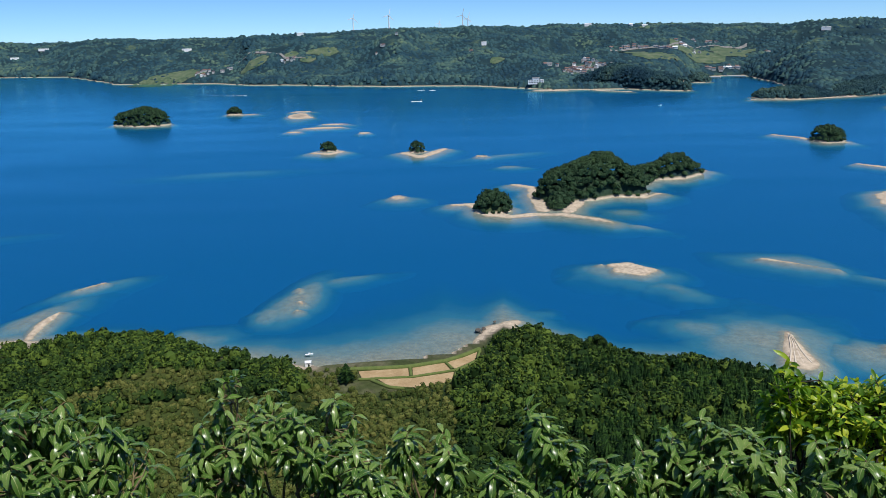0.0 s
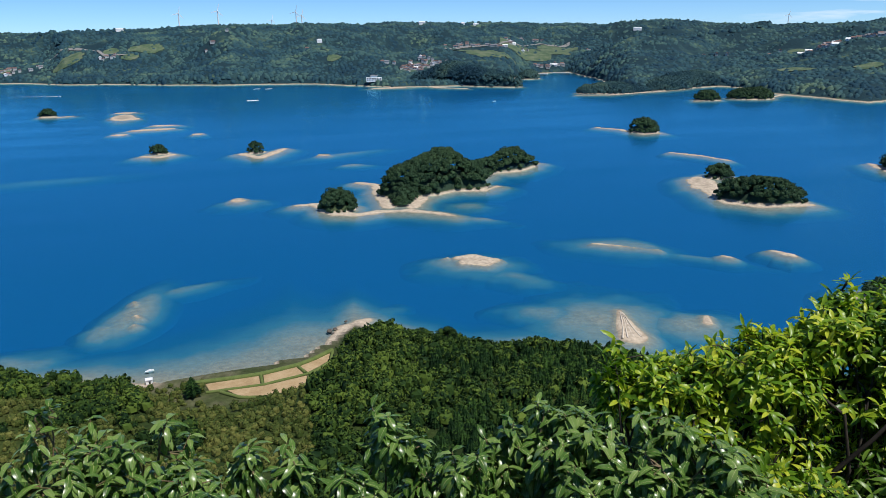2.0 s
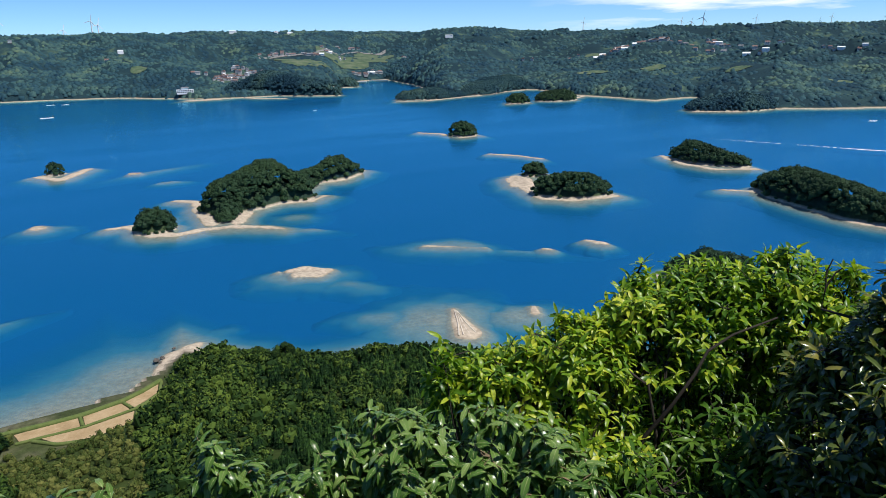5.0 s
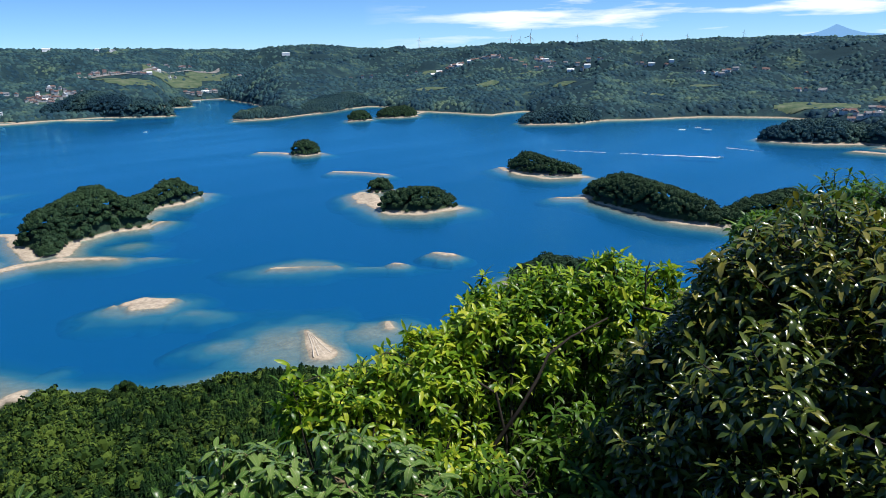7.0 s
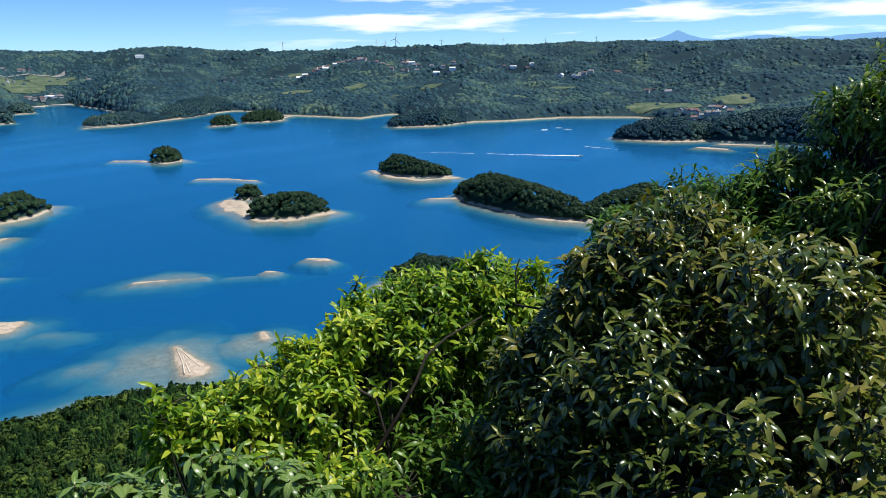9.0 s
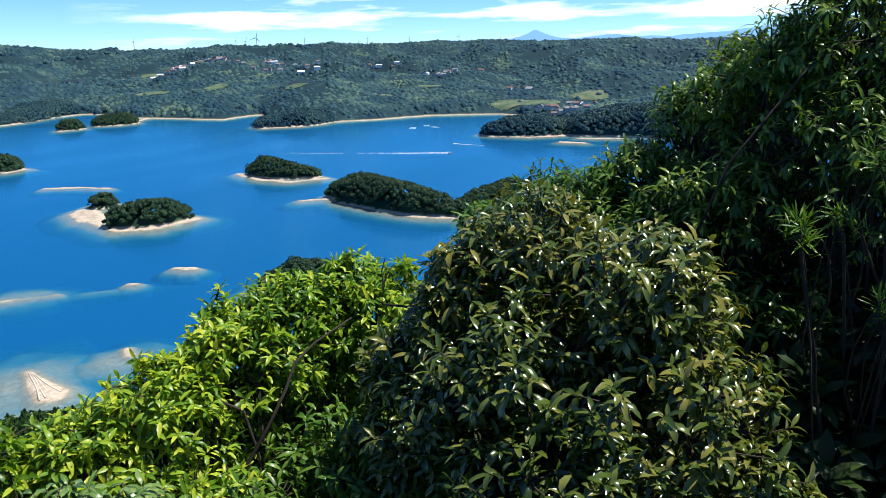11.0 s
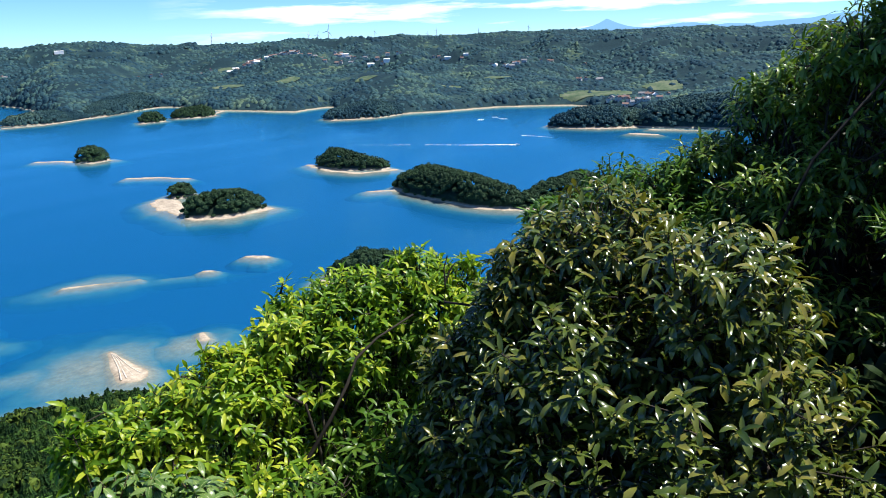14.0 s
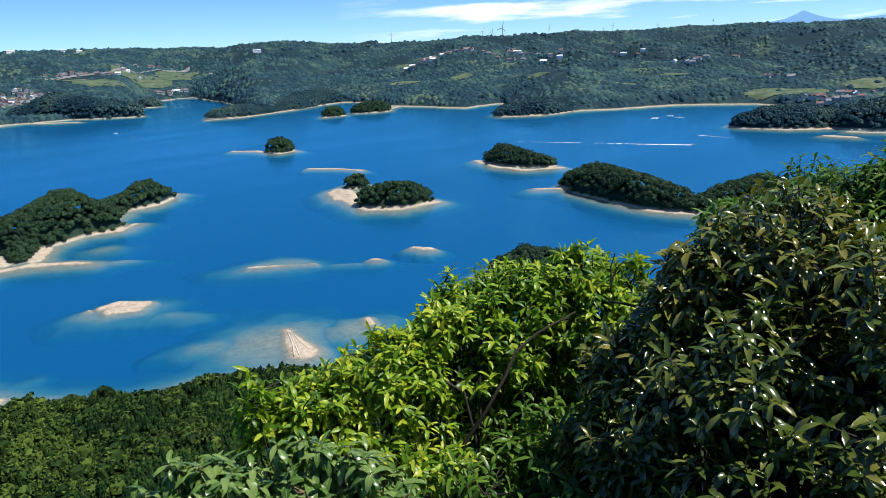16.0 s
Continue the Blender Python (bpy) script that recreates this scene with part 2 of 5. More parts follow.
M_GREY = surface("grey_roof_tile", [(0.14, 0.14, 0.15), (0.24, 0.24, 0.25)], 0.3, 0.7)


# ---- helpers of the place ----
def lattice(ix, iy, seed):
    h = np.sin(ix * 127.1 + iy * 311.7 + seed * 74.7) * 43758.5453
    return h - np.floor(h)


def vnoise(x, y, seed=0):
    x, y = np.asarray(x, float), np.asarray(y, float)
    ix, iy = np.floor(x), np.floor(y)
    fx, fy = x - ix, y - iy
    fx, fy = fx * fx * (3 - 2 * fx), fy * fy * (3 - 2 * fy)
    a, b = lattice(ix, iy, seed), lattice(ix + 1, iy, seed)
    c, d = lattice(ix, iy + 1, seed), lattice(ix + 1, iy + 1, seed)
    return (a * (1 - fx) + b * fx) * (1 - fy) + (c * (1 - fx) + d * fx) * fy


def fbm(x, y, octaves=4, seed=0):
    s, amp, tot = 0, 1.0, 0
    for k in range(octaves):
        s = s + amp * vnoise(x * 2 ** k, y * 2 ** k, seed + k)
        tot += amp
        amp *= 0.5
    return s / tot * 2 - 1


def np_mesh(name, v, f, materials, smooth=False, index=None):
    """A mesh from arrays: v (n, 3), f (m, 3) or (m, 4)."""
    v, f = np.asarray(v, np.float32), np.asarray(f, np.int32)
    me = bpy.data.meshes.new(name)
    k = f.shape[1]
    me.vertices.add(len(v))
    me.vertices.foreach_set("co", v.ravel())
    me.loops.add(f.size)
    me.loops.foreach_set("vertex_index", f.ravel())
    me.polygons.add(len(f))
    me.polygons.foreach_set("loop_start", np.arange(0, f.size, k, dtype=np.int32))
    if index is not None:
        me.polygons.foreach_set("material_index", np.asarray(index, np.int32))
    me.polygons.foreach_set("use_smooth", np.full(len(f), smooth))
    for m in materials:
        me.materials.append(m)
    me.update(calc_edges=True)
    me.validate()
    return me


def grid_faces(rows, cols):
    i, j = np.meshgrid(np.arange(rows - 1), np.arange(cols - 1), indexing="ij")
    a = (i * cols + j).ravel()
    return np.stack([a, a + 1, a + cols + 1, a + cols], 1)


def part(name, bm, material, parent, label=""):
    """One mesh object under a thing or a part."""
    me = bpy.data.meshes.new(name)
    bm.to_mesh(me)
    bm.free()
    me.materials.append(material)
    ob = new(name, me)
    ob.parent = parent
    if label:
        ob["label"] = label
    return ob


def np_part(name, me, parent, label=""):
    ob = new(name, me)
    ob.parent = parent
    if label:
        ob["label"] = label
    return ob


def thing(name, label, category, group="", at=None):
    ob = new(name)
    if at is not None:
        ob.matrix_basis = at
    return tagged(ob, label, category, group)


def polar(x, y):
    return np.degrees(np.arctan2(x, y)), np.hypot(x, y)


def place(az, r):
    return np.sin(np.radians(az)) * r, np.cos(np.radians(az)) * r


# ---- lie of the land ----
COAST_AZ = [-180, -60, -36, -31, -26.6, -23.5, -17, -13, -7.7, -1, 5, 9, 14.4, 17.6, 19.0, 22.5, 24.5, 27, 30, 31.5, 34, 37, 43, 45.7, 49, 51.3, 56, 64.4, 68, 71, 76, 90, 120, 180]
COAST_R = [4000, 4200, 4270, 4250, 3950, 3040, 2790, 2590, 2410, 2280, 2170, 2030, 2040, 2200, 2560, 2640, 2330, 1850, 1900, 2040, 2000, 1830, 1700, 1770, 1620, 1530, 1590, 1585, 1500, 1420, 1370, 1300, 1500, 4000]
CREST_AZ = [-180, -36, -30, -24, -16, -14.3, -6.6, -1.5, 5.4, 15, 21.6, 30.6, 32, 33.6, 40, 48, 51.5, 57, 63, 70, 79, 95, 180]
CREST_EL = [0, 0.0, 0.0, 0.16, 0.10, 0.42, 0.45, 0.60, 0.50, 0.52, 0.33, 0.30, 0.30, 0.04, 0.04, 0.18, 0.33, 0.06, 0.25, 0.12, 0.0, 0.0, 0]
CREST_R = [4800, 4800, 4800, 4750, 4500, 3300, 3250, 3200, 3200, 3500, 3700, 4000, 4000, 3900, 3600, 3500, 3500, 3500, 3500, 3500, 3500, 3500, 4800]
SHORE_AZ = [-180, -60, -40, -33, -25, -20, -13, -9, -4, 0, 3, 5, 7, 10, 15, 24, 31, 40, 50, 60, 75, 100, 130, 180]
SHORE_R = [900, 450, 440, 422, 385, 352, 322, 313, 314, 320, 336, 364, 352, 336, 326, 322, 318, 320, 350, 380, 420, 500, 700, 900]


def far_height(az, r):
    x, y = place(az, r)
    coast = np.interp(az, COAST_AZ, COAST_R) + 45 * fbm(x / 160, y / 160, 3, 11)
    crest = np.interp(az, CREST_AZ, CREST_R)
    top = 150 + crest * np.tan(np.radians(np.interp(az, CREST_AZ, CREST_EL))) - 12 + 9 * fbm(x / 260, y / 260, 3, 16)
    u = (r - coast) / np.maximum(crest - coast, 300)
    uc = np.clip(u, 0, 1)
    z = top * uc ** 0.78
    roll = 0.42 - 1.6 * np.abs(fbm(x / 520, y / 520, 4, 3))
    calm = 1 - 0.75 * np.clip(1.6 - np.hypot((az - 18) / 5.5, (r - 2800) / 380.0), 0, 1)
    z = z + 88 * roll * calm * np.sin(np.pi * np.clip(uc, 0, 1)) ** 0.7 + 11 * np.clip(uc * 80, 0, 1)
    z = z + 30 * fbm(x / 170, y / 170, 3, 15) * calm * np.sin(np.pi * uc) ** 0.7 * np.clip(uc * 6, 0, 1)
    z = np.where(u > 1, top - (u - 1) * 60, z)
    return np.where(u > 0, z + 0.5, -6 + 6.5 * np.clip(1 + (r - coast) / 30, 0, 1)), u


def near_height(az, r):
    x, y = place(az, r)
    rs = np.interp(az, SHORE_AZ, SHORE_R) + 5 * fbm(x / 30, y / 30, 3, 5)
    fall = np.interp(az, [-180, 45, 80, 130, 180], [95, 95, 150, 150, 95])
    z = 147.2 * np.exp(-np.maximum(r - 0.6, 0) / fall) * np.clip((rs - r) / 110, 0, 1) ** 0.5
    z = z + 6.5 * np.exp(-((az + 24) / 4.5) ** 2 - ((r - 325) / 60.0) ** 2)
    z = z + 5 * np.clip((az + 0 - 3) / 5, 0, 1) * np.clip((45 - az) / 10, 0, 1) * np.exp(-((r - 275) / 55.0) ** 2)
    z = z * np.clip((rs - r) / 22, 0, 1) ** 0.7
    z = z + np.clip((rs - r) / 8, 0, 1) * 1.2 + 3.0 * fbm(x / 60, y / 60, 3, 21) * np.clip((rs - r) / 90, 0, 1) * np.clip(r / 60, 0, 1)
    flat = np.clip((az + 12.5) / 2, 0, 1) * np.clip((4.6 - az) / 1.5, 0, 1) * np.clip((r - rs + 46) / 12, 0, 1)
    z = np.where(r < rs, z * (1 - flat) + 2.5 * flat, z)
    sea = -(r - rs) * np.interp(az, [-180, -22, -16, -8, 0, 8, 15, 25, 40, 180], [0.14, 0.14, 0.10, 0.07, 0.045, 0.10, 0.14, 0.09, 0.14, 0.14])
    return np.where(r < rs, z, np.maximum(sea, -6)), rs


def land_height(x, y):
    az, r = polar(x, y)
    zf, u = far_height(az, r)
    zn, rs = near_height(az, r)
    return np.maximum(zf, zn)


az_axis = np.unique(np.concatenate([np.arange(-180, -45, 5.0), np.arange(-45, 100, 0.5), np.arange(100, 180.1, 5.0)]))
r_axis = np.concatenate([[0.0, 0.3, 0.6, 1.2, 2, 4, 7, 11, 16, 22], np.arange(30, 460, 4.0), np.linspace(470, 1200, 14), np.arange(1240, 4990, 26.0)])
A2, R2 = np.meshgrid(az_axis, r_axis)
gx, gy = place(A2, R2)
gz = land_height(gx, gy)
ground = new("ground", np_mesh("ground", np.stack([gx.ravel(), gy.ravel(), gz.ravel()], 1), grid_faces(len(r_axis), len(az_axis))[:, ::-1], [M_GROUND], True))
tagged(ground, "hilly land with sandy shore running into the sea bed", "ground", kind="structure")

bm = bmesh.new()
bmesh.ops.create_grid(bm, x_segments=8, y_segments=8, size=4900)
water = part("water", bm, M_WATER, None)
tagged(water, "calm deep blue sea water with fine ripples", "water", kind="structure")


# ---- islands and sand bars ----
def blob(x, y, cx, cy, a, b, turn, top, drop, seed, rough=0.23):
    """Height of one mound: half lengths a, b; top over the water; drop below it for each half length outwards."""
    c, s = math.cos(radians(turn)), math.sin(radians(turn))
    u, v = (x - cx) * c + (y - cy) * s, -(x - cx) * s + (y - cy) * c
    q = np.hypot(u / a, v / b)
    k = 1.7 / max(a, b)
    q = np.maximum(q + rough * 1.6 * fbm(x * k + seed, y * k, 5, seed), 0)
    if top < 0:      # a shoal that stays under water
        return top - drop * 0.9 * q ** 1.6
    return np.where(q < 1, top * (1 - np.clip(q, 0, 1) ** 2) ** 0.8, -(q - 1) * drop)


def island_mesh(blobs, step):
    cx = [b[0] for b in blobs]
    cy = [b[1] for b in blobs]
    reach = max(max(b[2], b[3]) * (1 + 6.5 / b[6]) for b in blobs)
    reach = min(reach, max(max(b[2], b[3]) for b in blobs) * 3.2)
    x0, x1, y0, y1 = min(cx) - reach, max(cx) + reach, min(cy) - reach, max(cy) + reach
    nx, ny = int((x1 - x0) / step) + 2, int((y1 - y0) / step) + 2
    X, Y = np.meshgrid(np.linspace(x0, x1, nx), np.linspace(y0, y1, ny))
    Z = np.max([blob(X, Y, *b) for b in blobs], 0)
    Z = Z + 0.25 * fbm(X / 9, Y / 9, 3, 9) * (Z > -1.5)
    return X, Y, np.maximum(Z, -6.3), nx, ny


def island(label, blobs, step, name="island"):
    """Blobs: centre x, y, half lengths, turn, top, drop, seed."""
    X, Y, Z, nx, ny = island_mesh(blobs, step)
    f = grid_faces(ny, nx)
    keep = Z.ravel()[f].max(1) > -6.2
    me = np_mesh(name, np.stack([X.ravel(), Y.ravel(), Z.ravel()], 1), f[keep], [M_GROUND], True)
    ob = new(name, me)
    return tagged(ob, label, "island" if name == "island" else "sandbar", kind="structure")


def dome(rings=3, seg=7):
    """Unit crown: a flattened lump open below."""
    v = [(0, 0, 1.0)]
    for i in range(1, rings + 1):
        a = i / rings * 1.75
        for j in range(seg):
            t = (j + 0.5 * i) / seg * 2 * math.pi
            v.append((math.sin(a) * math.cos(t), math.sin(a) * math.sin(t), math.cos(a)))
    f = [(0, 1 + j, 1 + (j + 1) % seg) for j in range(seg)]
    for i in range(1, rings):
        p, q = 1 + (i - 1) * seg, 1 + i * seg
        for j in range(seg):
            k = (j + 1) % seg
            f += [(p + j, q + j, p + k), (p + k, q + j, q + k)]
    return np.array(v), np.array(f)


def scatter(protos, xyz, size, rng, stretch=None):
    """Joins turned and scaled copies of prototype (v, f) meshes into one pair of arrays."""
    vs, fs, base = [], [], 0
    pick = rng.integers(0, len(protos), len(xyz))
    for k, (pv, pf) in enumerate(protos):
        idx = np.where(pick == k)[0]
        if not len(idx):
            continue
        t = rng.uniform(0, 2 * math.pi, len(idx))
        c, s = np.cos(t)[:, None], np.sin(t)[:, None]
        sx = size[idx][:, None]
        sz = sx if stretch is None else sx * stretch[idx][:, None]
        X = (pv[None, :, 0] * c - pv[None, :, 1] * s) * sx + xyz[idx, 0][:, None]
        Y = (pv[None, :, 0] * s + pv[None, :, 1] * c) * sx + xyz[idx, 1][:, None]
        Z = pv[None, :, 2] * sz + xyz[idx, 2][:, None]
        vs.append(np.stack([X, Y, Z], 2).reshape(-1, 3))
        fs.append((pf[None] + (np.arange(len(idx)) * len(pv))[:, None, None]).reshape(-1, 3) + base)
        base += len(idx) * len(pv)
    return np.concatenate(vs), np.concatenate(fs)


rng = np.random.default_rng(4)


def lumpy(rings, seg, amount, seed):
    g = np.random.default_rng(seed)
    v, f = dome(rings, seg)
    v = v * (1 + amount * g.uniform(-1, 1, (len(v), 1)))
    return v, f


LUMPS = [lumpy(2, 5, 0.25, s) for s in range(6)]


def clump_tree(seed, n, flat, tuft=0.15, core=(3, 7)):
    """A crown of leafy tufts round a lumpy core; unit radius, base at z = 0."""
    g = np.random.default_rng(seed)
    lobes = [(g.uniform(-.45, .45), g.uniform(-.45, .45), g.uniform(0.55, 1.15), g.uniform(0.45, 0.65)) for _ in range(6)]
    vs, fs = [], []
    for lx, ly, lz, lr in lobes:
        d = g.normal(size=(n // 6, 3))
        d /= np.linalg.norm(d, axis=1)[:, None]
        d[:, 2] = np.abs(d[:, 2]) * 0.9 - 0.15
        p = d * lr * g.uniform(0.8, 1.08, (len(d), 1)) + (lx, ly, lz * flat)
        for q, o in zip(p, d):
            a = np.cross(o, g.normal(size=3))
            a /= np.linalg.norm(a)
            b = np.cross(o, a) + o * g.uniform(-.5, .5)
            e = tuft * g.uniform(0.67, 1.33)
            k = len(vs)
            vs += [q + a * e, q - a * e * 0.5 + b * e, q - a * e * 0.6 - b * e * 0.9, q + o * e * 0.7]
            fs += [(k, k + 1, k + 3), (k + 1, k + 2, k + 3), (k + 2, k, k + 3)]
    v, f = lumpy(*core, 0.15, seed)
    v = v * (0.74, 0.74, 0.88 * flat) + (0, 0, 0.50 * flat)
    k = len(vs)
    return np.concatenate([np.array(vs), v]), np.concatenate([np.array(fs), f + k])


ISLE_CROWNS = [clump_tree(80 + k, 48, 0.80, 0.21, (3, 7)) for k in range(6)]
FAR_CROWNS = [clump_tree(90 + k, 12, 0.80, 0.30, (2, 7)) for k in range(6)]


def chain(x, y, nodes):
    """Distance to a rounded chain of discs, how far across it a point lies (0 to 1 at the rim), and its height there."""
    best, across, high = np.full(np.shape(x), 1e9), np.full(np.shape(x), 9.0), np.zeros(np.shape(x))
    for p, q in zip(nodes, nodes[1:] or nodes):
        dx, dy = q[0] - p[0], q[1] - p[1]
        t = np.clip(((x - p[0]) * dx + (y - p[1]) * dy) / max(dx * dx + dy * dy, 1e-6), 0, 1)
        d = np.hypot(x - p[0] - t * dx, y - p[1] - t * dy)
        r = p[2] + t * (q[2] - p[2])
        best = np.minimum(best, d - r)
        across = np.minimum(across, d / r)
        if len(p) > 3:
            h = (p[3] + t * (q[3] - p[3])) * (1 - np.clip(d / r, 0, 1) ** 2.3) ** 0.55
            high = np.maximum(high, h)
    return best, across, high


def islet(label, sand, woods, step, crown=3.6, slope=0.24, name="island", shoals=(), rough=3.0, wood_label=""):
    """A beach of rounded chains (x, y, half width), mounds of trees (x, y, radius, height of the crowns), and shoals under water."""
    nodes = [n for c in sand + woods for n in c]
    reach = 6.5 / slope + 8
    x0, x1 = min(n[0] - n[2] for n in nodes) - reach, max(n[0] + n[2] for n in nodes) + reach
    y0, y1 = min(n[1] - n[2] for n in nodes) - reach, max(n[1] + n[2] for n in nodes) + reach
    for b in shoals:
        w = max(b[2], b[3]) * 2.6
        x0, x1, y0, y1 = min(x0, b[0] - w), max(x1, b[0] + w), min(y0, b[1] - w), max(y1, b[1] + w)
    nx, ny = int((x1 - x0) / step) + 2, int((y1 - y0) / step) + 2
    X, Y = np.meshgrid(np.linspace(x0, x1, nx), np.linspace(y0, y1, ny))
    ragged = rough * fbm(X / 11, Y / 11, 4, int(nodes[0][0]) % 50) + 0.5 * rough * fbm(X / 34, Y / 34, 2, 7)

    def ground_and_crowns(px, py, rag):
        d, top = np.full(np.shape(px), 1e9), np.zeros(np.shape(px))
        for c in sand:
            d = np.minimum(d, chain(px, py, c)[0])
        for c in woods:
            e, _, h = chain(px, py, c)
            d, top = np.minimum(d, e - 1.5), np.maximum(top, h)
        d = d + rag
        z = np.where(d < 0, 1.25 * (1 - np.exp(d / 5.0)), -d * slope)
        for k in shoals:
            z = np.maximum(z, blob(px, py, *k))
        return np.where(top > 4.0, np.maximum(z, top * 0.62 - 3.0), z), top

    Z, _ = ground_and_crowns(X, Y, ragged)
    Z = Z + 0.22 * fbm(X / 6, Y / 6, 3, 9) * (Z > -1.5)
    Z = np.maximum(Z, -6.3)
    f = grid_faces(ny, nx)
    keep = Z.ravel()[f].max(1) > -6.2
    ob = new(name, np_mesh(name, np.stack([X.ravel(), Y.ravel(), Z.ravel()], 1), f[keep], [M_GROUND], True))
    tagged(ob, label, "island" if name == "island" else "sandbar", kind="structure")
    if not woods:
        return
    gap = crown * 1.02
    tx, ty = np.meshgrid(np.arange(x0, x1, gap), np.arange(y0, y1, gap))
    tx, ty = tx.ravel() + rng.uniform(-.5, .5, tx.size) * gap, ty.ravel() + rng.uniform(-.5, .5, tx.size) * gap
    top = ground_and_crowns(tx, ty, 0.0)[1]
    ok = top > 1.6
    tx, ty, top = tx[ok], ty[ok], top[ok]
    size = crown * rng.uniform(0.75, 1.5, len(tx)) * np.clip(top / 7.0, 0.5, 1)
    far = math.hypot(nodes[0][0], nodes[0][1]) > 900
    v, f = scatter(FAR_CROWNS if far else ISLE_CROWNS, np.stack([tx, ty, np.maximum(top - 1.32 * size + rng.uniform(-.8, 0.9, len(tx)), 0.2)], 1), size, rng, rng.uniform(0.9, 1.15, len(tx)))
    # far headlands take the leaf colour that has haze in it
    ob = new("island_trees", np_mesh("island_trees", v, f, [M_FAR_HAZED if wood_label else M_ISLE], False))
    tagged(ob, wood_label or WOOD, "trees", kind="stuff")


SAND = "pale sandy beach of a low islet in blue water"
WOOD = "dense dark green evergreen trees covering the islet"
# wooded islets
islet("wooded islet of three mounds joined by pale sand spits",
      [[(11, 646, 3), (27, 646, 5), (43, 605, 8), (59, 598, 7), (82, 603, 5), (105, 599, 7), (124, 585, 5), (140, 570, 2)], [(75, 732, 4), (91, 718, 4), (90, 668, 7), (90, 617, 6)],
       [(110, 611, 6), (130, 652, 4), (149, 667, 4), (190, 659, 4), (207, 673, 4)], [(221, 741, 3), (251, 741, 4), (291, 784, 4)]],
      [[(45, 622, 16, 18.5)], [(111, 663, 22, 29.4), (155, 689, 27, 40.2), (183, 678, 16, 24.8)], [(102, 622, 7, 9.1), (108, 640, 12, 15)], [(180, 705, 14, 20), (219, 746, 9, 16.7), (252, 763, 19, 24.6), (273, 768, 10, 13.4)]],
      2.2, 3.7, 0.22, shoals=[(158, 610, 26, 22, 0, -1.9, 2.2, 12), (60, 655, 22, 30, 0, -1.5, 3.0, 13), (160, 560, 24, 10, -30, -1.2, 3.0, 14)])
islet(SAND, [[(417, 654, 6), (394, 603, 6), (379, 548, 4), (402, 525, 4), (444, 521, 4)], [(412, 640, 14), (398, 610, 12)]], [[(440, 652, 14, 14.9)], [(393, 563, 13, 19.5), (406, 548, 17, 23.1), (423, 538, 17, 22.1), (436, 535, 11, 15.1)]], 2.0, 3.5, 0.20)
islet(SAND, [[(639, 666, 4), (619, 613, 4), (624, 567, 4), (659, 546, 4)]], [[(647, 643, 14, 16.1), (646, 626, 19, 24.3), (647, 597, 16, 19.9), (659, 567, 12, 12.7)]], 2.2, 3.6)
islet(SAND, [[(548, 486, 2), (567, 465, 4), (554, 413, 4), (541, 372, 4), (538, 341, 4), (548, 310, 4)]], [[(583, 463, 15, 17.0), (577, 433, 24, 28.2), (563, 387, 20, 28.4), (556, 353, 18, 25.4), (558, 329, 14, 19.9)]], 2.2, 3.6)
islet(SAND, [[(548, 300, 4), (575, 262, 4)]], [[(564, 311, 14, 13.7), (588, 296, 22, 23.0), (608, 279, 24, 29.4), (618, 262, 18, 24.0)]], 2.6, 3.8)
islet(SAND, [[(487, 1050, 4), (508, 1016, 5), (518, 961, 5), (549, 961, 3)]], [[(530, 984, 22, 21.4)]], 2.4, 3.8)
islet(SAND, [[(315, 324, 3), (317, 316, 4)]], [[(327, 321, 8, 11.1), (340, 308, 14, 18.3), (352, 296, 12, 15)]], 1.8, 3.0)
islet(SAND, [[(-611, 1374, 4), (-554, 1345, 6), (-511, 1354, 4)]], [[(-599, 1391, 22, 25.4), (-558, 1383, 34, 34.7), (-529, 1374, 18, 27.5)]], 4.0, 4.4)
islet(SAND, [[(-441, 1526, 4), (-413, 1520, 5), (-389, 1537, 4)]], [[(-434, 1542, 15, 16.0)]], 3.0, 4.2)
islet(SAND, [[(-173, 979, 6), (-152, 966, 6), (-138, 984, 5)]], [[(-156, 997, 11, 12.7)]], 2.2, 3.2, 0.20)
islet(SAND, [[(-50, 960, 6), (-26, 924, 7), (4, 987, 6)]], [[(-32, 968, 11, 14.6)]], 2.2, 3.2, 0.20)
islet(SAND, [[(852, 1366, 5), (909, 1374, 4)]], [[(888, 1384, 26, 21.2)]], 3.6, 4.4)
islet(SAND, [[(942, 1375, 4), (977, 1349, 5), (1027, 1376, 5), (1132, 1441, 5)]], [[(972, 1386, 30, 21.7), (1001, 1377, 34, 24.1)]], 4.0, 4.4)
HEAD = "dense dark green trees on a low headland of the far shore"
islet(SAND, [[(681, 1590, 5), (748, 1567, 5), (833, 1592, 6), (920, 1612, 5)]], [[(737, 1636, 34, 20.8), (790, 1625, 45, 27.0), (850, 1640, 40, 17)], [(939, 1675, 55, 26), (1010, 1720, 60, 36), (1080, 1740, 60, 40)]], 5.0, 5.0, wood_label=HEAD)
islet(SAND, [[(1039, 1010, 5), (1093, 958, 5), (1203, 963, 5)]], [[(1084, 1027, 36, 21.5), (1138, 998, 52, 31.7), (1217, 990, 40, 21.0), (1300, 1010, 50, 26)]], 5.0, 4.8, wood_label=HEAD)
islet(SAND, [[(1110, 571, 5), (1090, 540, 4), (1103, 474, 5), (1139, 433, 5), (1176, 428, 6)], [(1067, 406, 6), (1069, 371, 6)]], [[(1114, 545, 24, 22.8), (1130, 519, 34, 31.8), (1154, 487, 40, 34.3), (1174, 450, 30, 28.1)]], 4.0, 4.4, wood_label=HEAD)
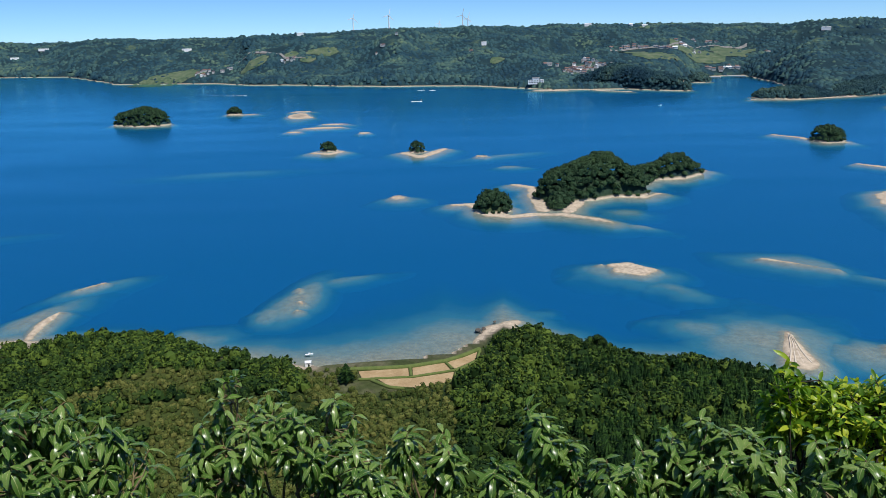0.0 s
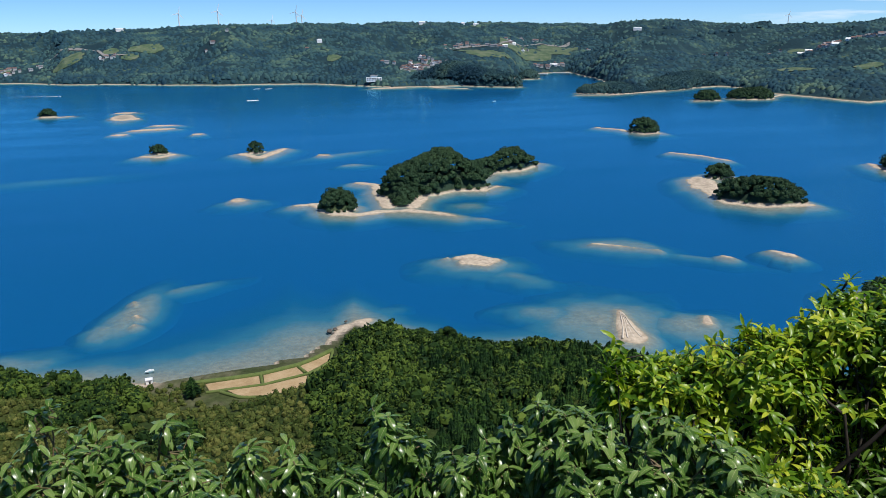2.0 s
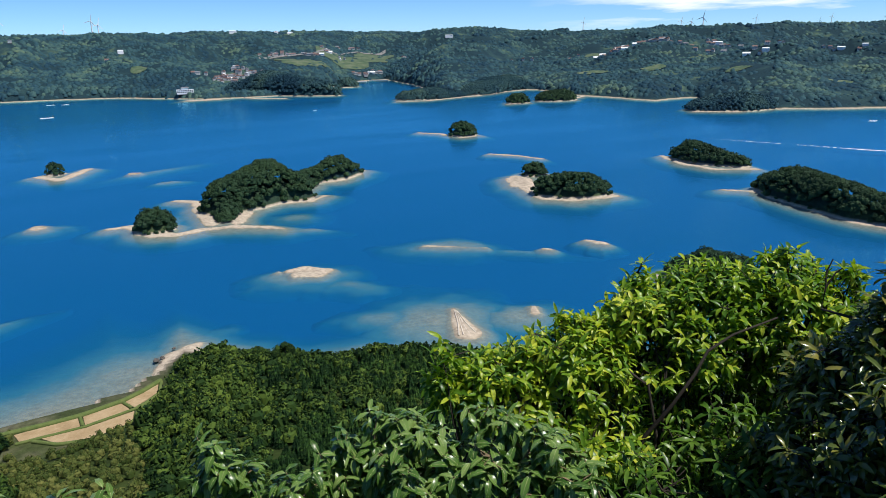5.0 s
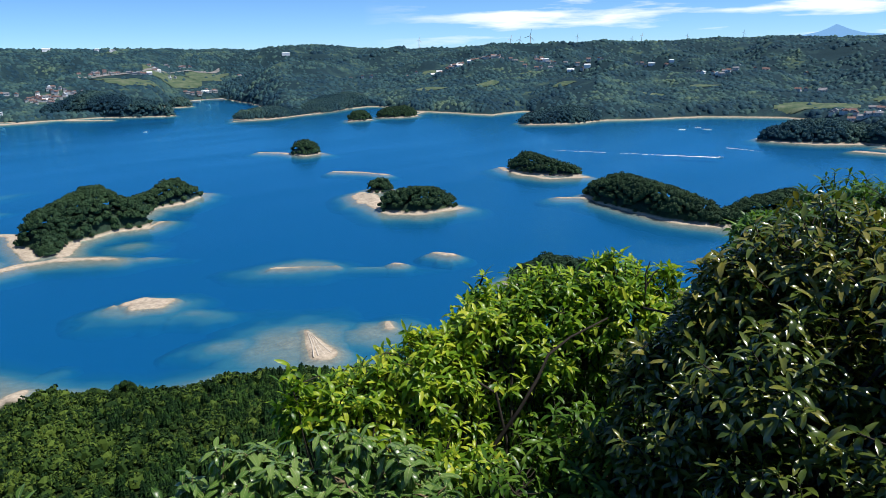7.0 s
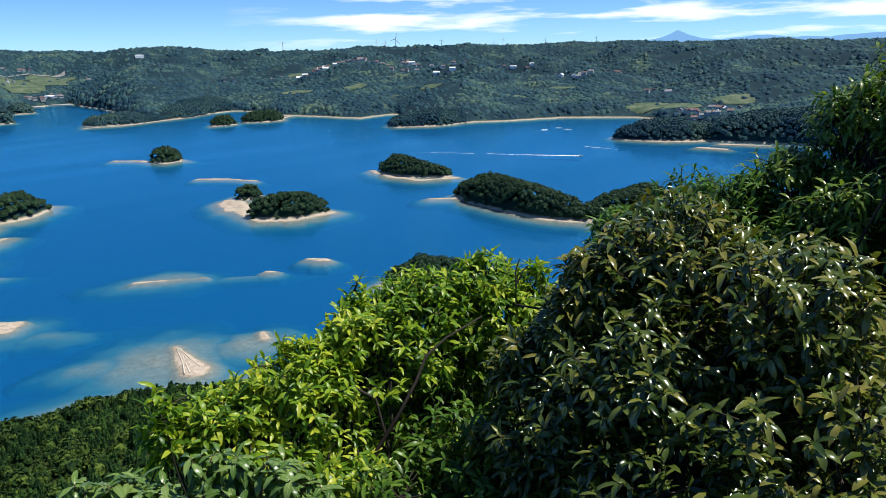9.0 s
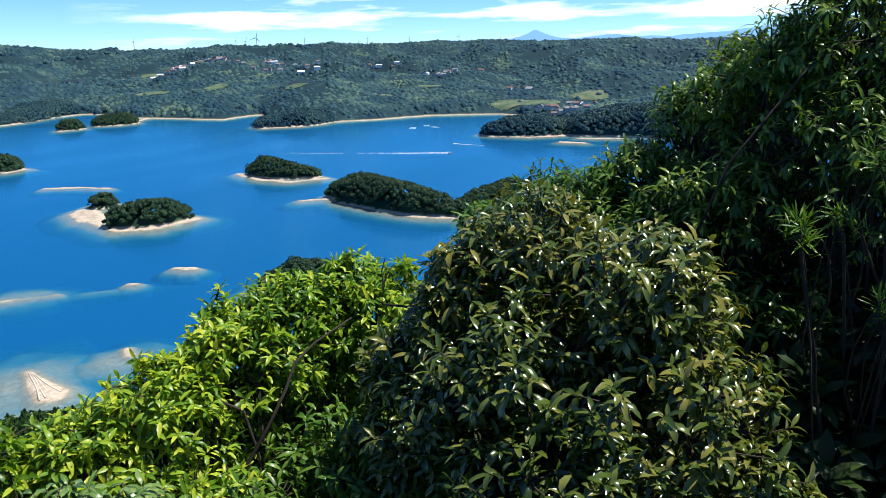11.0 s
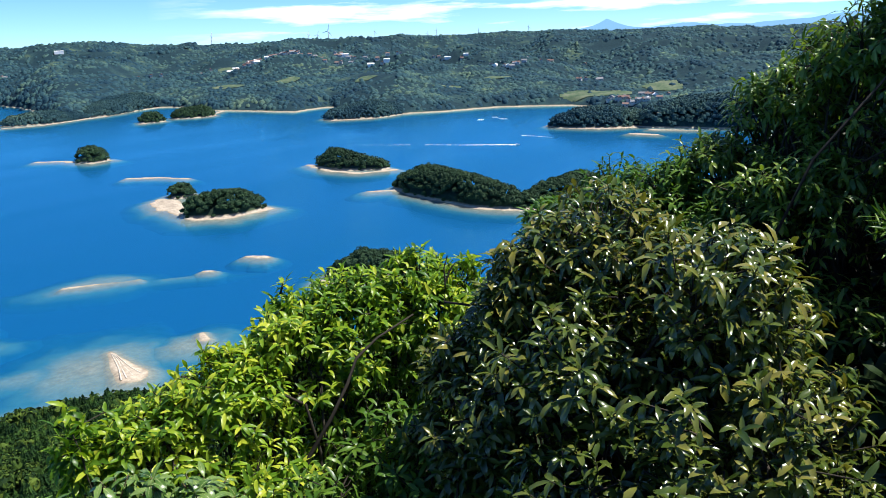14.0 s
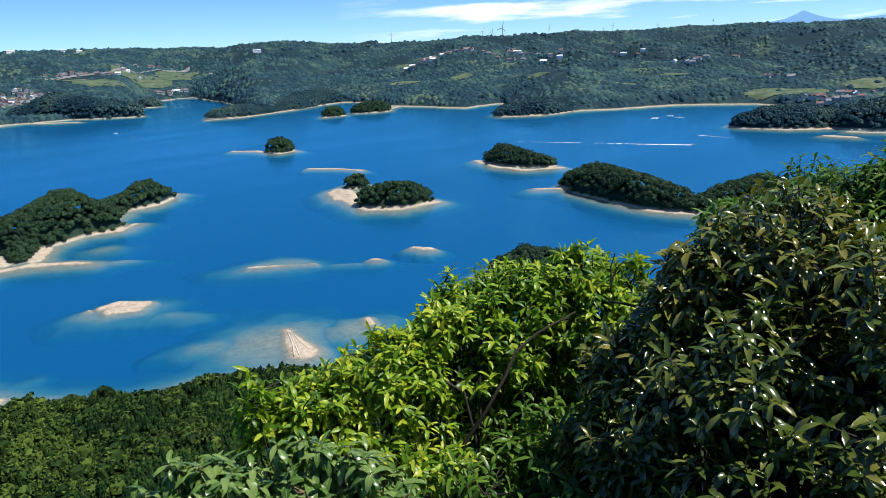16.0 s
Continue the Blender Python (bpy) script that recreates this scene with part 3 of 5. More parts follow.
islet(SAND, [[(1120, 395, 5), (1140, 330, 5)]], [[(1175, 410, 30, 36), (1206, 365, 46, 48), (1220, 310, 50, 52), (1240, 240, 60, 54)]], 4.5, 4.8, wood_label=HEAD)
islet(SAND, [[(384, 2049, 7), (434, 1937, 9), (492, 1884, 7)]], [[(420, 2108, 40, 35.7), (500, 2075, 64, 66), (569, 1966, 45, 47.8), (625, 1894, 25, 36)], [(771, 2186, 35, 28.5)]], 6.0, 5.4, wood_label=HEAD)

BAR = "bare pale sandbar with a blurred shallow rim under water"
# sand bars: dry chains, then the shoals about them
islet(BAR, [[(114, 457, 4.4), (124, 457, 5), (133, 446, 6), (127, 440, 6), (117, 446, 6)], [(106, 459, 1.5)]], [], 1.2, slope=0.5, name="sandbar", rough=2.0, shoals=[(118, 447, 34, 27, -20, -0.9, 3.2, 69), (142, 415, 26, 14, -45, -2.0, 2.2, 25)])
islet(BAR, [[(216, 464, 1.2), (229, 455, 2.0), (240, 447, 0.8), (254, 437, 0.6)]], [], 1.3, slope=0.5, name="sandbar", rough=1.0, shoals=[(232, 460, 36, 22, -30, -1.0, 2.6, 72), (275, 420, 40, 9, -40, -2.2, 2.4, 24)])
islet(BAR, [[(288, 412, 1.6), (291, 408, 1.2)]], [], 1.0, slope=0.4, name="sandbar", rough=1.0, shoals=[(289, 411, 9, 6, -30, -0.7, 2.6, 74)])
islet(BAR, [[(327, 414, 2.0), (332, 403, 3.2), (333, 398, 1.6)]], [], 1.0, slope=0.4, name="sandbar", rough=1.4, shoals=[(330, 404, 9, 14, -20, -0.6, 2.6, 75)])
islet(BAR, [[(217, 320, 1.4), (213, 312, 2.6)]], [], 0.9, slope=0.4, name="sandbar", rough=1.6, shoals=[(206, 313, 22, 18, 0, -0.9, 2.0, 23)])
islet(BAR, [[(175.5, 340, 1.6), (171, 325, 4.2), (166, 305, 8.0)]], [], 1.0, slope=0.3, name="sandbar", rough=0.8, shoals=[(161, 332, 30, 38, -30, -0.75, 2.2, 77), (140, 352, 26, 18, -20, -1.5, 2.4, 22)])
islet(BAR, [[(-91, 426, 0.8), (-89, 420, 0.6)], [(-86, 402, 0.7), (-84, 398, 0.9)], [(-85, 388, 1.1)]], [], 1.2, slope=0.5, name="sandbar", rough=1.0, shoals=[(-88, 410, 14, 40, -10, -0.85, 2.4, 79), (-62, 448, 30, 10, 25, -2.0, 2.4, 80), (-99, 386, 12, 18, 0, -1.4, 2.4, 21)])
islet(BAR, [[(-233, 433, 1.0), (-227, 439, 1.7), (-222, 445, 0.9)]], [], 1.0, slope=0.5, name="sandbar", rough=1.0, shoals=[(-229, 440, 30, 11, 44, -1.4, 2.4, 82)])
islet(BAR, [[(-222, 355, 2.0), (-226, 376, 3.2), (-225, 393, 1.2)]], [], 1.2, slope=0.4, name="sandbar", rough=1.4, shoals=[(-236, 388, 14, 40, -20, -0.9, 2.2, 84)])
islet(BAR, [[(19, 336, 5), (27, 352, 7), (38, 362, 4)]], [], 1.3, slope=0.35, name="sandbar", rough=2.0, shoals=[(6, 345, 36, 22, -25, -0.9, 2.2, 90), (32, 372, 26, 14, 20, -1.4, 2.6, 91)])
islet(BAR, [[(472, 802, 4), (494, 772, 4), (506, 733, 3)]], [], 2.2, slope=0.4, name="sandbar", rough=3.0)
BARS = [  # far bars and shoals; a negative top lies under water
    [(-285, 1470, 20, 60, 10, 1.4, 5, 61), (-296, 1560, 22, 14, 0, 1.0, 5, 62), (-262, 1440, 12, 14, 0, 1.2, 5, 27)], [(-208, 1262, 34, 13, 10, 0.6, 5, 63), (-190, 1315, 26, 10, 0, 0.6, 5, 64)],
    [(-245, 1212, 14, 9, 0, 0.5, 5, 60)], [(53, 920, 8, 8, 0, 0.25, 3, 65), (76, 930, 40, 10, 25, -1.7, 1.0, 65)], [(84, 846, 20, 10, 0, -0.9, 2.5, 66)], [(-42, 684, 7, 9, 0, 0.2, 2.6, 67), (-40, 682, 22, 18, 0, -1.2, 2.2, 26)],
    [(-131, 350, 22, 22, 0, -1.3, 2.4, 85)], [(300, 1985, 50, 20, -8, 1.0, 5, 20)], [(-260, 850, 60, 14, 10, -2.6, 1.0, 19)], [(-420, 560, 60, 10, 20, -2.4, 1.4, 18)], [(-124, 1182, 10, 9, 0, 0.3, 5, 92)],
]
for b in BARS:
    island(BAR, b, max(1.3, min([q[3] for q in b if q[5] > -1.5] + [14]) / 5), "sandbar")

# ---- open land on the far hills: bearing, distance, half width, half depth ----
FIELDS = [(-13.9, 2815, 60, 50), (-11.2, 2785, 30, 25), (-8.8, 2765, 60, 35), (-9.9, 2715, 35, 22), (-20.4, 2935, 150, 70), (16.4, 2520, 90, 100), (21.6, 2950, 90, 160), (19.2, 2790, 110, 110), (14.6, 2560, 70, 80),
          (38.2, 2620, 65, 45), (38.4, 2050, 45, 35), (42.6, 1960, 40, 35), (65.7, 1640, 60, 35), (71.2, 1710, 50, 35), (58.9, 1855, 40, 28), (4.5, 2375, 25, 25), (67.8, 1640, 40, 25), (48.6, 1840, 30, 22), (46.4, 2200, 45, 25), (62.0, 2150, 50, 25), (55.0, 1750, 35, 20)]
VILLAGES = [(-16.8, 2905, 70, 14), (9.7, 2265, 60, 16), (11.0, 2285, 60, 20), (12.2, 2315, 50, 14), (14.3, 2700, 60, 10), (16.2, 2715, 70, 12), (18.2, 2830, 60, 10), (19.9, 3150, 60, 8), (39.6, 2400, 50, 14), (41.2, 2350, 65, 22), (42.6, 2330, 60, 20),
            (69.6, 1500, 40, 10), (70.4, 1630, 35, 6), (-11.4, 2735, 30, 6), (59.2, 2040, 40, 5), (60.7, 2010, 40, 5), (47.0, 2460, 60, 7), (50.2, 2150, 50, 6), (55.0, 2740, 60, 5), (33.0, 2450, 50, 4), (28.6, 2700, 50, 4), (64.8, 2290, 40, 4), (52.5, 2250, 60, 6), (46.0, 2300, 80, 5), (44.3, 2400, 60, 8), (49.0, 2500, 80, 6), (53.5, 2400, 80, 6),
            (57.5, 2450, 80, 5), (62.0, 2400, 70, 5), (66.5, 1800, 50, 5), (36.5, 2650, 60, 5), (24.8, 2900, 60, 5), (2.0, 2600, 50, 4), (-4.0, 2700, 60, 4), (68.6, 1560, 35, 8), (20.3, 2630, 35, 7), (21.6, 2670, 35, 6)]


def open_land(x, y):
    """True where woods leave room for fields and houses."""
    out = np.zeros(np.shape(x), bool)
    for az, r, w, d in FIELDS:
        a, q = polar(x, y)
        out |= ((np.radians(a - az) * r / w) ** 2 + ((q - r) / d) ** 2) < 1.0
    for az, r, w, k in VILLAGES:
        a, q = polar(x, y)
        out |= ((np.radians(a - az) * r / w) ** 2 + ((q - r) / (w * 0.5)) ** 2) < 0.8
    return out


# ---- far woods ----
def far_woods():
    n = 47000
    az = rng.uniform(-37, 92, n)
    coast, crest = np.interp(az, COAST_AZ, COAST_R), np.interp(az, CREST_AZ, CREST_R)
    r = coast - 55 + (crest + 175 - coast) * rng.uniform(0, 1, n) ** 1.15
    z, u = far_height(az, r)
    x, y = place(az, r)
    clear = vnoise(x / 150, y / 150, 40) * 0.6 + vnoise(x / 55, y / 55, 41) * 0.4
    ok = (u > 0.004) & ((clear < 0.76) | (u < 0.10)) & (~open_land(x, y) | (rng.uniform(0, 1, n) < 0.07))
    x, y, z, r = x[ok], y[ok], z[ok], r[ok]
    s = rng.uniform(5.0, 10.5, len(x)) * (0.75 + r / 8000)
    v, f = scatter(LUMPS, np.stack([x, y, z - s * 0.55], 1), s, rng, rng.uniform(0.85, 1.15, len(x)))
    ob = new("far_woods", np_mesh("far_woods", v, f, [M_FAR_HAZED], True))
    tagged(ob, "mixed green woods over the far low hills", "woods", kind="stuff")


far_woods()


# ---- woods of the near hill ----
def cedar_tree(seed, tiers=7):
    """A pointed conifer of drooping tiers; unit height 2.6, radius about 0.8."""
    g = np.random.default_rng(seed)
    vs, fs = [], []
    for i in range(tiers):
        z0, rad = 2.6 - 2.3 * (i + 0.9) / tiers, 0.90 * ((i + 0.8) / tiers) ** 0.62
        seg = 7
        k = len(vs)
        vs.append((0, 0, z0 + 2.3 / tiers * 1.5))
        for j in range(seg * 2):
            t = (j + g.uniform(-.3, .3)) / seg * math.pi
            rr = rad * (g.uniform(0.9, 1.3) if j % 2 else g.uniform(0.5, 0.75))
            vs.append((rr * math.cos(t), rr * math.sin(t), z0 + g.uniform(-.1, .1) + (0.0 if j % 2 else 0.12)))
        for j in range(seg * 2):
            fs.append((k, k + 1 + j, k + 1 + (j + 1) % (seg * 2)))
    return np.array(vs, float), np.array(fs)


BROADS = [clump_tree(s, 30, 0.85, 0.22, (2, 7)) for s in range(5)]
SHRUBS = [clump_tree(50 + s, 24, 0.9, 0.20, (2, 6)) for s in range(4)]
CEDARS = [cedar_tree(s) for s in range(5)]


def near_woods():
    n = 17000
    az = rng.uniform(-40, 50, n)
    r = np.sqrt(rng.uniform(115 ** 2, 400 ** 2, n))
    z, rs = near_height(az, r)
    x, y = place(az, r)
    paddy = ((az > -7.8) & (az < 3.6) & (r > rs - 37)) | ((az > -13.5) & (az < -7.6) & (r > rs - 9)) | ((az > 3.0) & (az < 6.3) & (r > rs - 30))
    valley = np.exp(-((az + 4) / 5.5) ** 2) * np.clip((r - 150) / 60, 0, 1)
    kind = vnoise(x / 40, y / 40, 50) + 0.35 * vnoise(x / 9, y / 9, 51)
    reed = ((az < -6) & (az > -31) & (r > 140) & (r < 312) & (kind > 0.50)) | (valley > 0.45)
    cedar = (az > 7) & (az < 48) & (r > 130) & (r < rs - np.clip(52 - (az - 7) * 2.4, 6, 52)) & (kind < 0.80) & ~reed & (rng.uniform(0, 1, n) < 0.74)
    ok = (r < rs - 3) & ~paddy
    thin = rng.uniform(0, 1, n)
    for name, sel, protos, mat, lo, hi, keep, label in (
            ("reed_thicket", ok & reed, SHRUBS, M_REED, 1.1, 2.2, 1.0, "yellowish bamboo grass and scrub on the hillside"),
            ("cedar_woods", ok & cedar, CEDARS, M_CEDAR, 1.7, 3.2, 0.85, "dense dark green planted cedars on the hillside"),
            ("broadleaf_woods", ok & ~reed & ~cedar, BROADS, M_BROAD, 1.5, 4.4, 0.56, "dense evergreen broadleaf trees on the hillside")):
        s = sel & (thin < keep)
        k = int(s.sum())
        size = lo + (hi - lo) * rng.uniform(0, 1, k) ** 1.4
        lift = 0.4 if name == "broadleaf_woods" else 0.0
        v, f = scatter(protos, np.stack([x[s], y[s], z[s] + lift], 1), size, rng, rng.uniform(0.72, 1.0, k) if name == "cedar_woods" else rng.uniform(0.85, 1.3, k))
        ob = new(name, np_mesh(name, v, f, [mat], False))
        tagged(ob, label, "woods", kind="stuff")


near_woods()


def headland_tree(x, y, base, radius, high, seed, label):
    """A single broad evergreen of several domed masses on a leaning trunk."""
    ob = thing("broadleaf_tree", label, "tree", "large trees on the headland", pose(x, y, base))
    g = np.random.default_rng(seed)
    vs, fs, k = [], [], 0
    for i in range(9):
        a = i * 2.4
        q = radius * (0.0 if i == 0 else g.uniform(0.35, 0.68))
        s = radius * g.uniform(0.36, 0.52)
        v, f = clump_tree(seed + i, 170, 0.85, 0.11)
        v = v * s + (q * math.cos(a), q * math.sin(a), high * (0.95 - 0.55 * (q / radius) ** 1.5) - s * 1.25)
        vs.append(v)
        fs.append(f + k)
        k += len(v)
    np_part("crown", np_mesh("crown", np.concatenate(vs), np.concatenate(fs), [M_BROAD], False), ob)
    bm = bmesh.new()
    bmesh.ops.create_cone(bm, cap_ends=True, segments=9, radius1=radius * 0.09, radius2=radius * 0.05, depth=high * 0.7)
    bmesh.ops.translate(bm, verts=bm.verts, vec=(0, 0, high * 0.3))
    part("trunk", bm, M_TRUNK, ob)


for az, r, radius, top, seed, label in ((6.8, 312, 8.0, 11.5, 500, "large dark evergreen tree with a domed crown on the headland"), (10.6, 312, 8.0, 16.5, 520, "mid-green broadleaf tree with a rounded crown on the headland"),
                                        (12.9, 309, 6.5, 18.8, 540, "mid-green broadleaf tree with a rounded crown on the headland"), (8.6, 300, 7.0, 15.5, 560, "mid-green broadleaf tree with a rounded crown on the headland")):
    x, y = (float(c) for c in place(az, r))
    base = float(land_height(np.array([x]), np.array([y]))[0]) - 0.3
    headland_tree(x, y, base, radius, top - base, seed, label)

# ---- blue mountains on the horizon ----
def mountains():
    az = np.linspace(-40, 110, 900)
    el = 0.9 * np.exp(-np.abs((az - 67.0) / 1.5)) + 0.38 * np.exp(-((az - 67) / 4.5) ** 2) * 0.6 + 0.50 * np.exp(-((az - 72.5) / 2.2) ** 2) + 0.42 * np.exp(-((az - 76.5) / 2.6) ** 2)
    el = el + 1.3 * np.clip((az - 77) / 9, 0, 1) ** 0.8 + 0.34 * np.exp(-((az + 24.4) / 0.8) ** 4) + 0.05 * fbm(az * 1.3, az * 0, 4, 8) - 0.12
    x, y = place(az, 4880.0)
    top = 150 + 4880 * np.tan(np.radians(el))
    v = np.concatenate([np.stack([x, y, top * 0 + 20], 1), np.stack([x, y, top], 1)])
    # haze is put into the blue; emission stands in for its brightness
    m, n, l, b = shader("mountain_haze_glow", (0.20, 0.34, 0.50), 1.0, 0.0)
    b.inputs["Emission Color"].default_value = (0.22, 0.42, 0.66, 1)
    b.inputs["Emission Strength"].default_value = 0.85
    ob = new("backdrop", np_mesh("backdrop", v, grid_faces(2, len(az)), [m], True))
    tagged(ob, "hazy blue mountain range on the horizon", "mountains", kind="structure")


mountains()


# ---- foreground shrubs ----
def leaf_shape(length, width, droop, fold, blunt, seed, rib=True):
    """An arched elliptic leaf along +x, with a raised pale midrib or none; returns vertices, triangles and material index."""
    g = np.random.default_rng(seed)
    t = np.array([0, 0.20, 0.50, 0.80, 1.0])
    k = len(t) - 1
    half = width / 2 * np.sin(np.pi * t ** blunt) ** 0.72
    half[0], half[-1] = 0.0015, 0.0008
    bend = droop * 1.15 * t                      # the blade turns down along its length
    step = np.diff(t, prepend=0) * length
    lean = bend - 0.12
    x, z = np.cumsum(step * np.cos(lean)), np.cumsum(-step * np.sin(lean))
    wave = 0.07 * width * np.sin(t * 8 + g.uniform(0, 6))
    side = g.uniform(-.10, .10) * length * t ** 2
    v = np.concatenate([np.stack([x, half + side, z + fold * half + wave], 1), np.stack([x, side, z], 1), np.stack([x, -half + side, z + fold * half - wave], 1),
                        np.stack([x, side + 0.030 * width * (1.1 - t), z + 0.0012], 1), np.stack([x, side - 0.030 * width * (1.1 - t), z + 0.0012], 1)])
    f, idx = [], []
    n = k + 1
    for i in range(k):
        for a, b in ((0, n), (n, 2 * n)):
            f += [(a + i, b + i, b + i + 1), (a + i, b + i + 1, a + i + 1)]
            idx += [0, 0]
        if rib:
            f += [(3 * n + i, 4 * n + i, 4 * n + i + 1), (3 * n + i, 4 * n + i + 1, 3 * n + i + 1)]
            idx += [1, 1]
    return (v if rib else v[:3 * n]), np.array(f), np.array(idx)


def leaf_pair(name, colours, rough, glow, rib, spec=0.5):
    a = foliage(name, colours, 0.8, rough, spec, through_light=glow)
    b = foliage(name + "_single", colours, 0.8, rough, spec, through_light=glow, by_object=True)
    r = shader(name + "_rib", rib, 0.5)[0]
    return a, b, r


M_LONG = leaf_pair("long_leaf", [(0.046, 0.104, 0.016), (0.096, 0.180, 0.032), (0.18, 0.265, 0.068)], 0.28, 0.22, (0.36, 0.39, 0.16), 0.42)
M_LIGHT = leaf_pair("light_leaf", [(0.050, 0.120, 0.010), (0.110, 0.215, 0.014), (0.25, 0.36, 0.022), (0.46, 0.49, 0.045)], 0.36, 0.34, (0.34, 0.40, 0.10), 0.35)
M_DARK = leaf_pair("glossy_dark_leaf", [(0.028, 0.052, 0.008), (0.058, 0.090, 0.014), (0.105, 0.135, 0.024), (0.19, 0.175, 0.034)], 0.20, 0.14, (0.18, 0.20, 0.07), 0.62)
M_MID = leaf_pair("mid_green_leaf", [(0.032, 0.084, 0.010), (0.066, 0.145, 0.016), (0.130, 0.220, 0.028)], 0.36, 0.25, (0.20, 0.26, 0.08), 0.35)
# leaf colour darkened to stand for deep shade
M_SHADED = leaf_pair("shaded_leaf", [(0.007, 0.018, 0.004), (0.014, 0.032, 0.006), (0.030, 0.055, 0.010)], 0.45, 0.04, (0.05, 0.07, 0.03), 0.25)
M_TALL = leaf_pair("tree_leaf", [(0.034, 0.078, 0.010), (0.080, 0.150, 0.020), (0.18, 0.25, 0.038)], 0.30, 0.28, (0.14, 0.18, 0.06), 0.42)
M_DARKBARK = surface("dark_bark", [(0.02, 0.017, 0.013), (0.05, 0.04, 0.03)], 12, 0.9)
M_TWIG = surface("green_brown_twig", [(0.10, 0.07, 0.04), (0.18, 0.13, 0.07), (0.14, 0.15, 0.06)], 30, 0.7)

LONG = [leaf_shape(0.062 + 0.007 * i, 0.025 + 0.0025 * (i % 3), 0.75 + 0.35 * (i % 3), 0.28, 0.90, i) for i in range(5)]
LIGHT = [leaf_shape(0.054 + 0.007 * i, 0.020 + 0.0025 * (i % 3), 0.35 + 0.4 * (i % 3), 0.38, 0.92, 10 + i, False) for i in range(5)]
DARK = [leaf_shape(0.054 + 0.009 * i, 0.021 + 0.003 * (i % 3), 0.40 + 0.5 * (i % 3), 0.45, 1.0, 20 + i, False) for i in range(5)]
TALL = [leaf_shape(0.058 + 0.010 * i, 0.019 + 0.003 * (i % 3), 0.55 + 0.45 * (i % 3), 0.25, 0.95, 30 + i, False) for i in range(5)]
NARROW = [leaf_shape(0.085 + 0.010 * i, 0.010, 0.10 + 0.1 * i, 0.20, 0.9, 40 + i, False) for i in range(3)]
BROAD = [leaf_shape(0.16 + 0.02 * i, 0.065, 0.5, 0.25, 0.95, 50 + i, False) for i in range(3)]


def tube(points, r0, r1, sides=5):
    """A tapering stem through the points."""
    p = np.array(points, float)
    n = len(p)
    d = np.gradient(p, axis=0)
    d /= np.linalg.norm(d, axis=1)[:, None] + 1e-9
    a = np.cross(d, (0.31, 0.22, 0.92))
    a /= np.linalg.norm(a, axis=1)[:, None] + 1e-9
    b = np.cross(d, a)
    r = np.linspace(r0, r1, n)[:, None]
    v = [p + r * (a * math.cos(t) + b * math.sin(t)) for t in np.arange(sides) * 2 * math.pi / sides]
    v = np.stack(v, 1).reshape(-1, 3)
    f = []
    for i in range(n - 1):
        for j in range(sides):
            q = (j + 1) % sides
            f += [(i * sides + j, i * sides + q, (i + 1) * sides + q), (i * sides + j, (i + 1) * sides + q, (i + 1) * sides + j)]
    return v, np.array(f)


def merged(pieces):
    vs, fs, k = [], [], 0
    for v, f in pieces:
        vs.append(v)
        fs.append(f + k)
        k += len(v)
    return np.concatenate(vs), np.concatenate(fs)


def stem_curve(a, b, g, sag=0.12, n=6):
    a, b = np.array(a), np.array(b)
    t = np.linspace(0, 1, n)[:, None]
    mid = g.normal(size=3) * sag * np.linalg.norm(b - a)
    return a + (b - a) * t + mid * np.sin(np.pi * t) * 0.6 + g.normal(size=(n, 3)) * 0.012 * np.sin(np.pi * t)


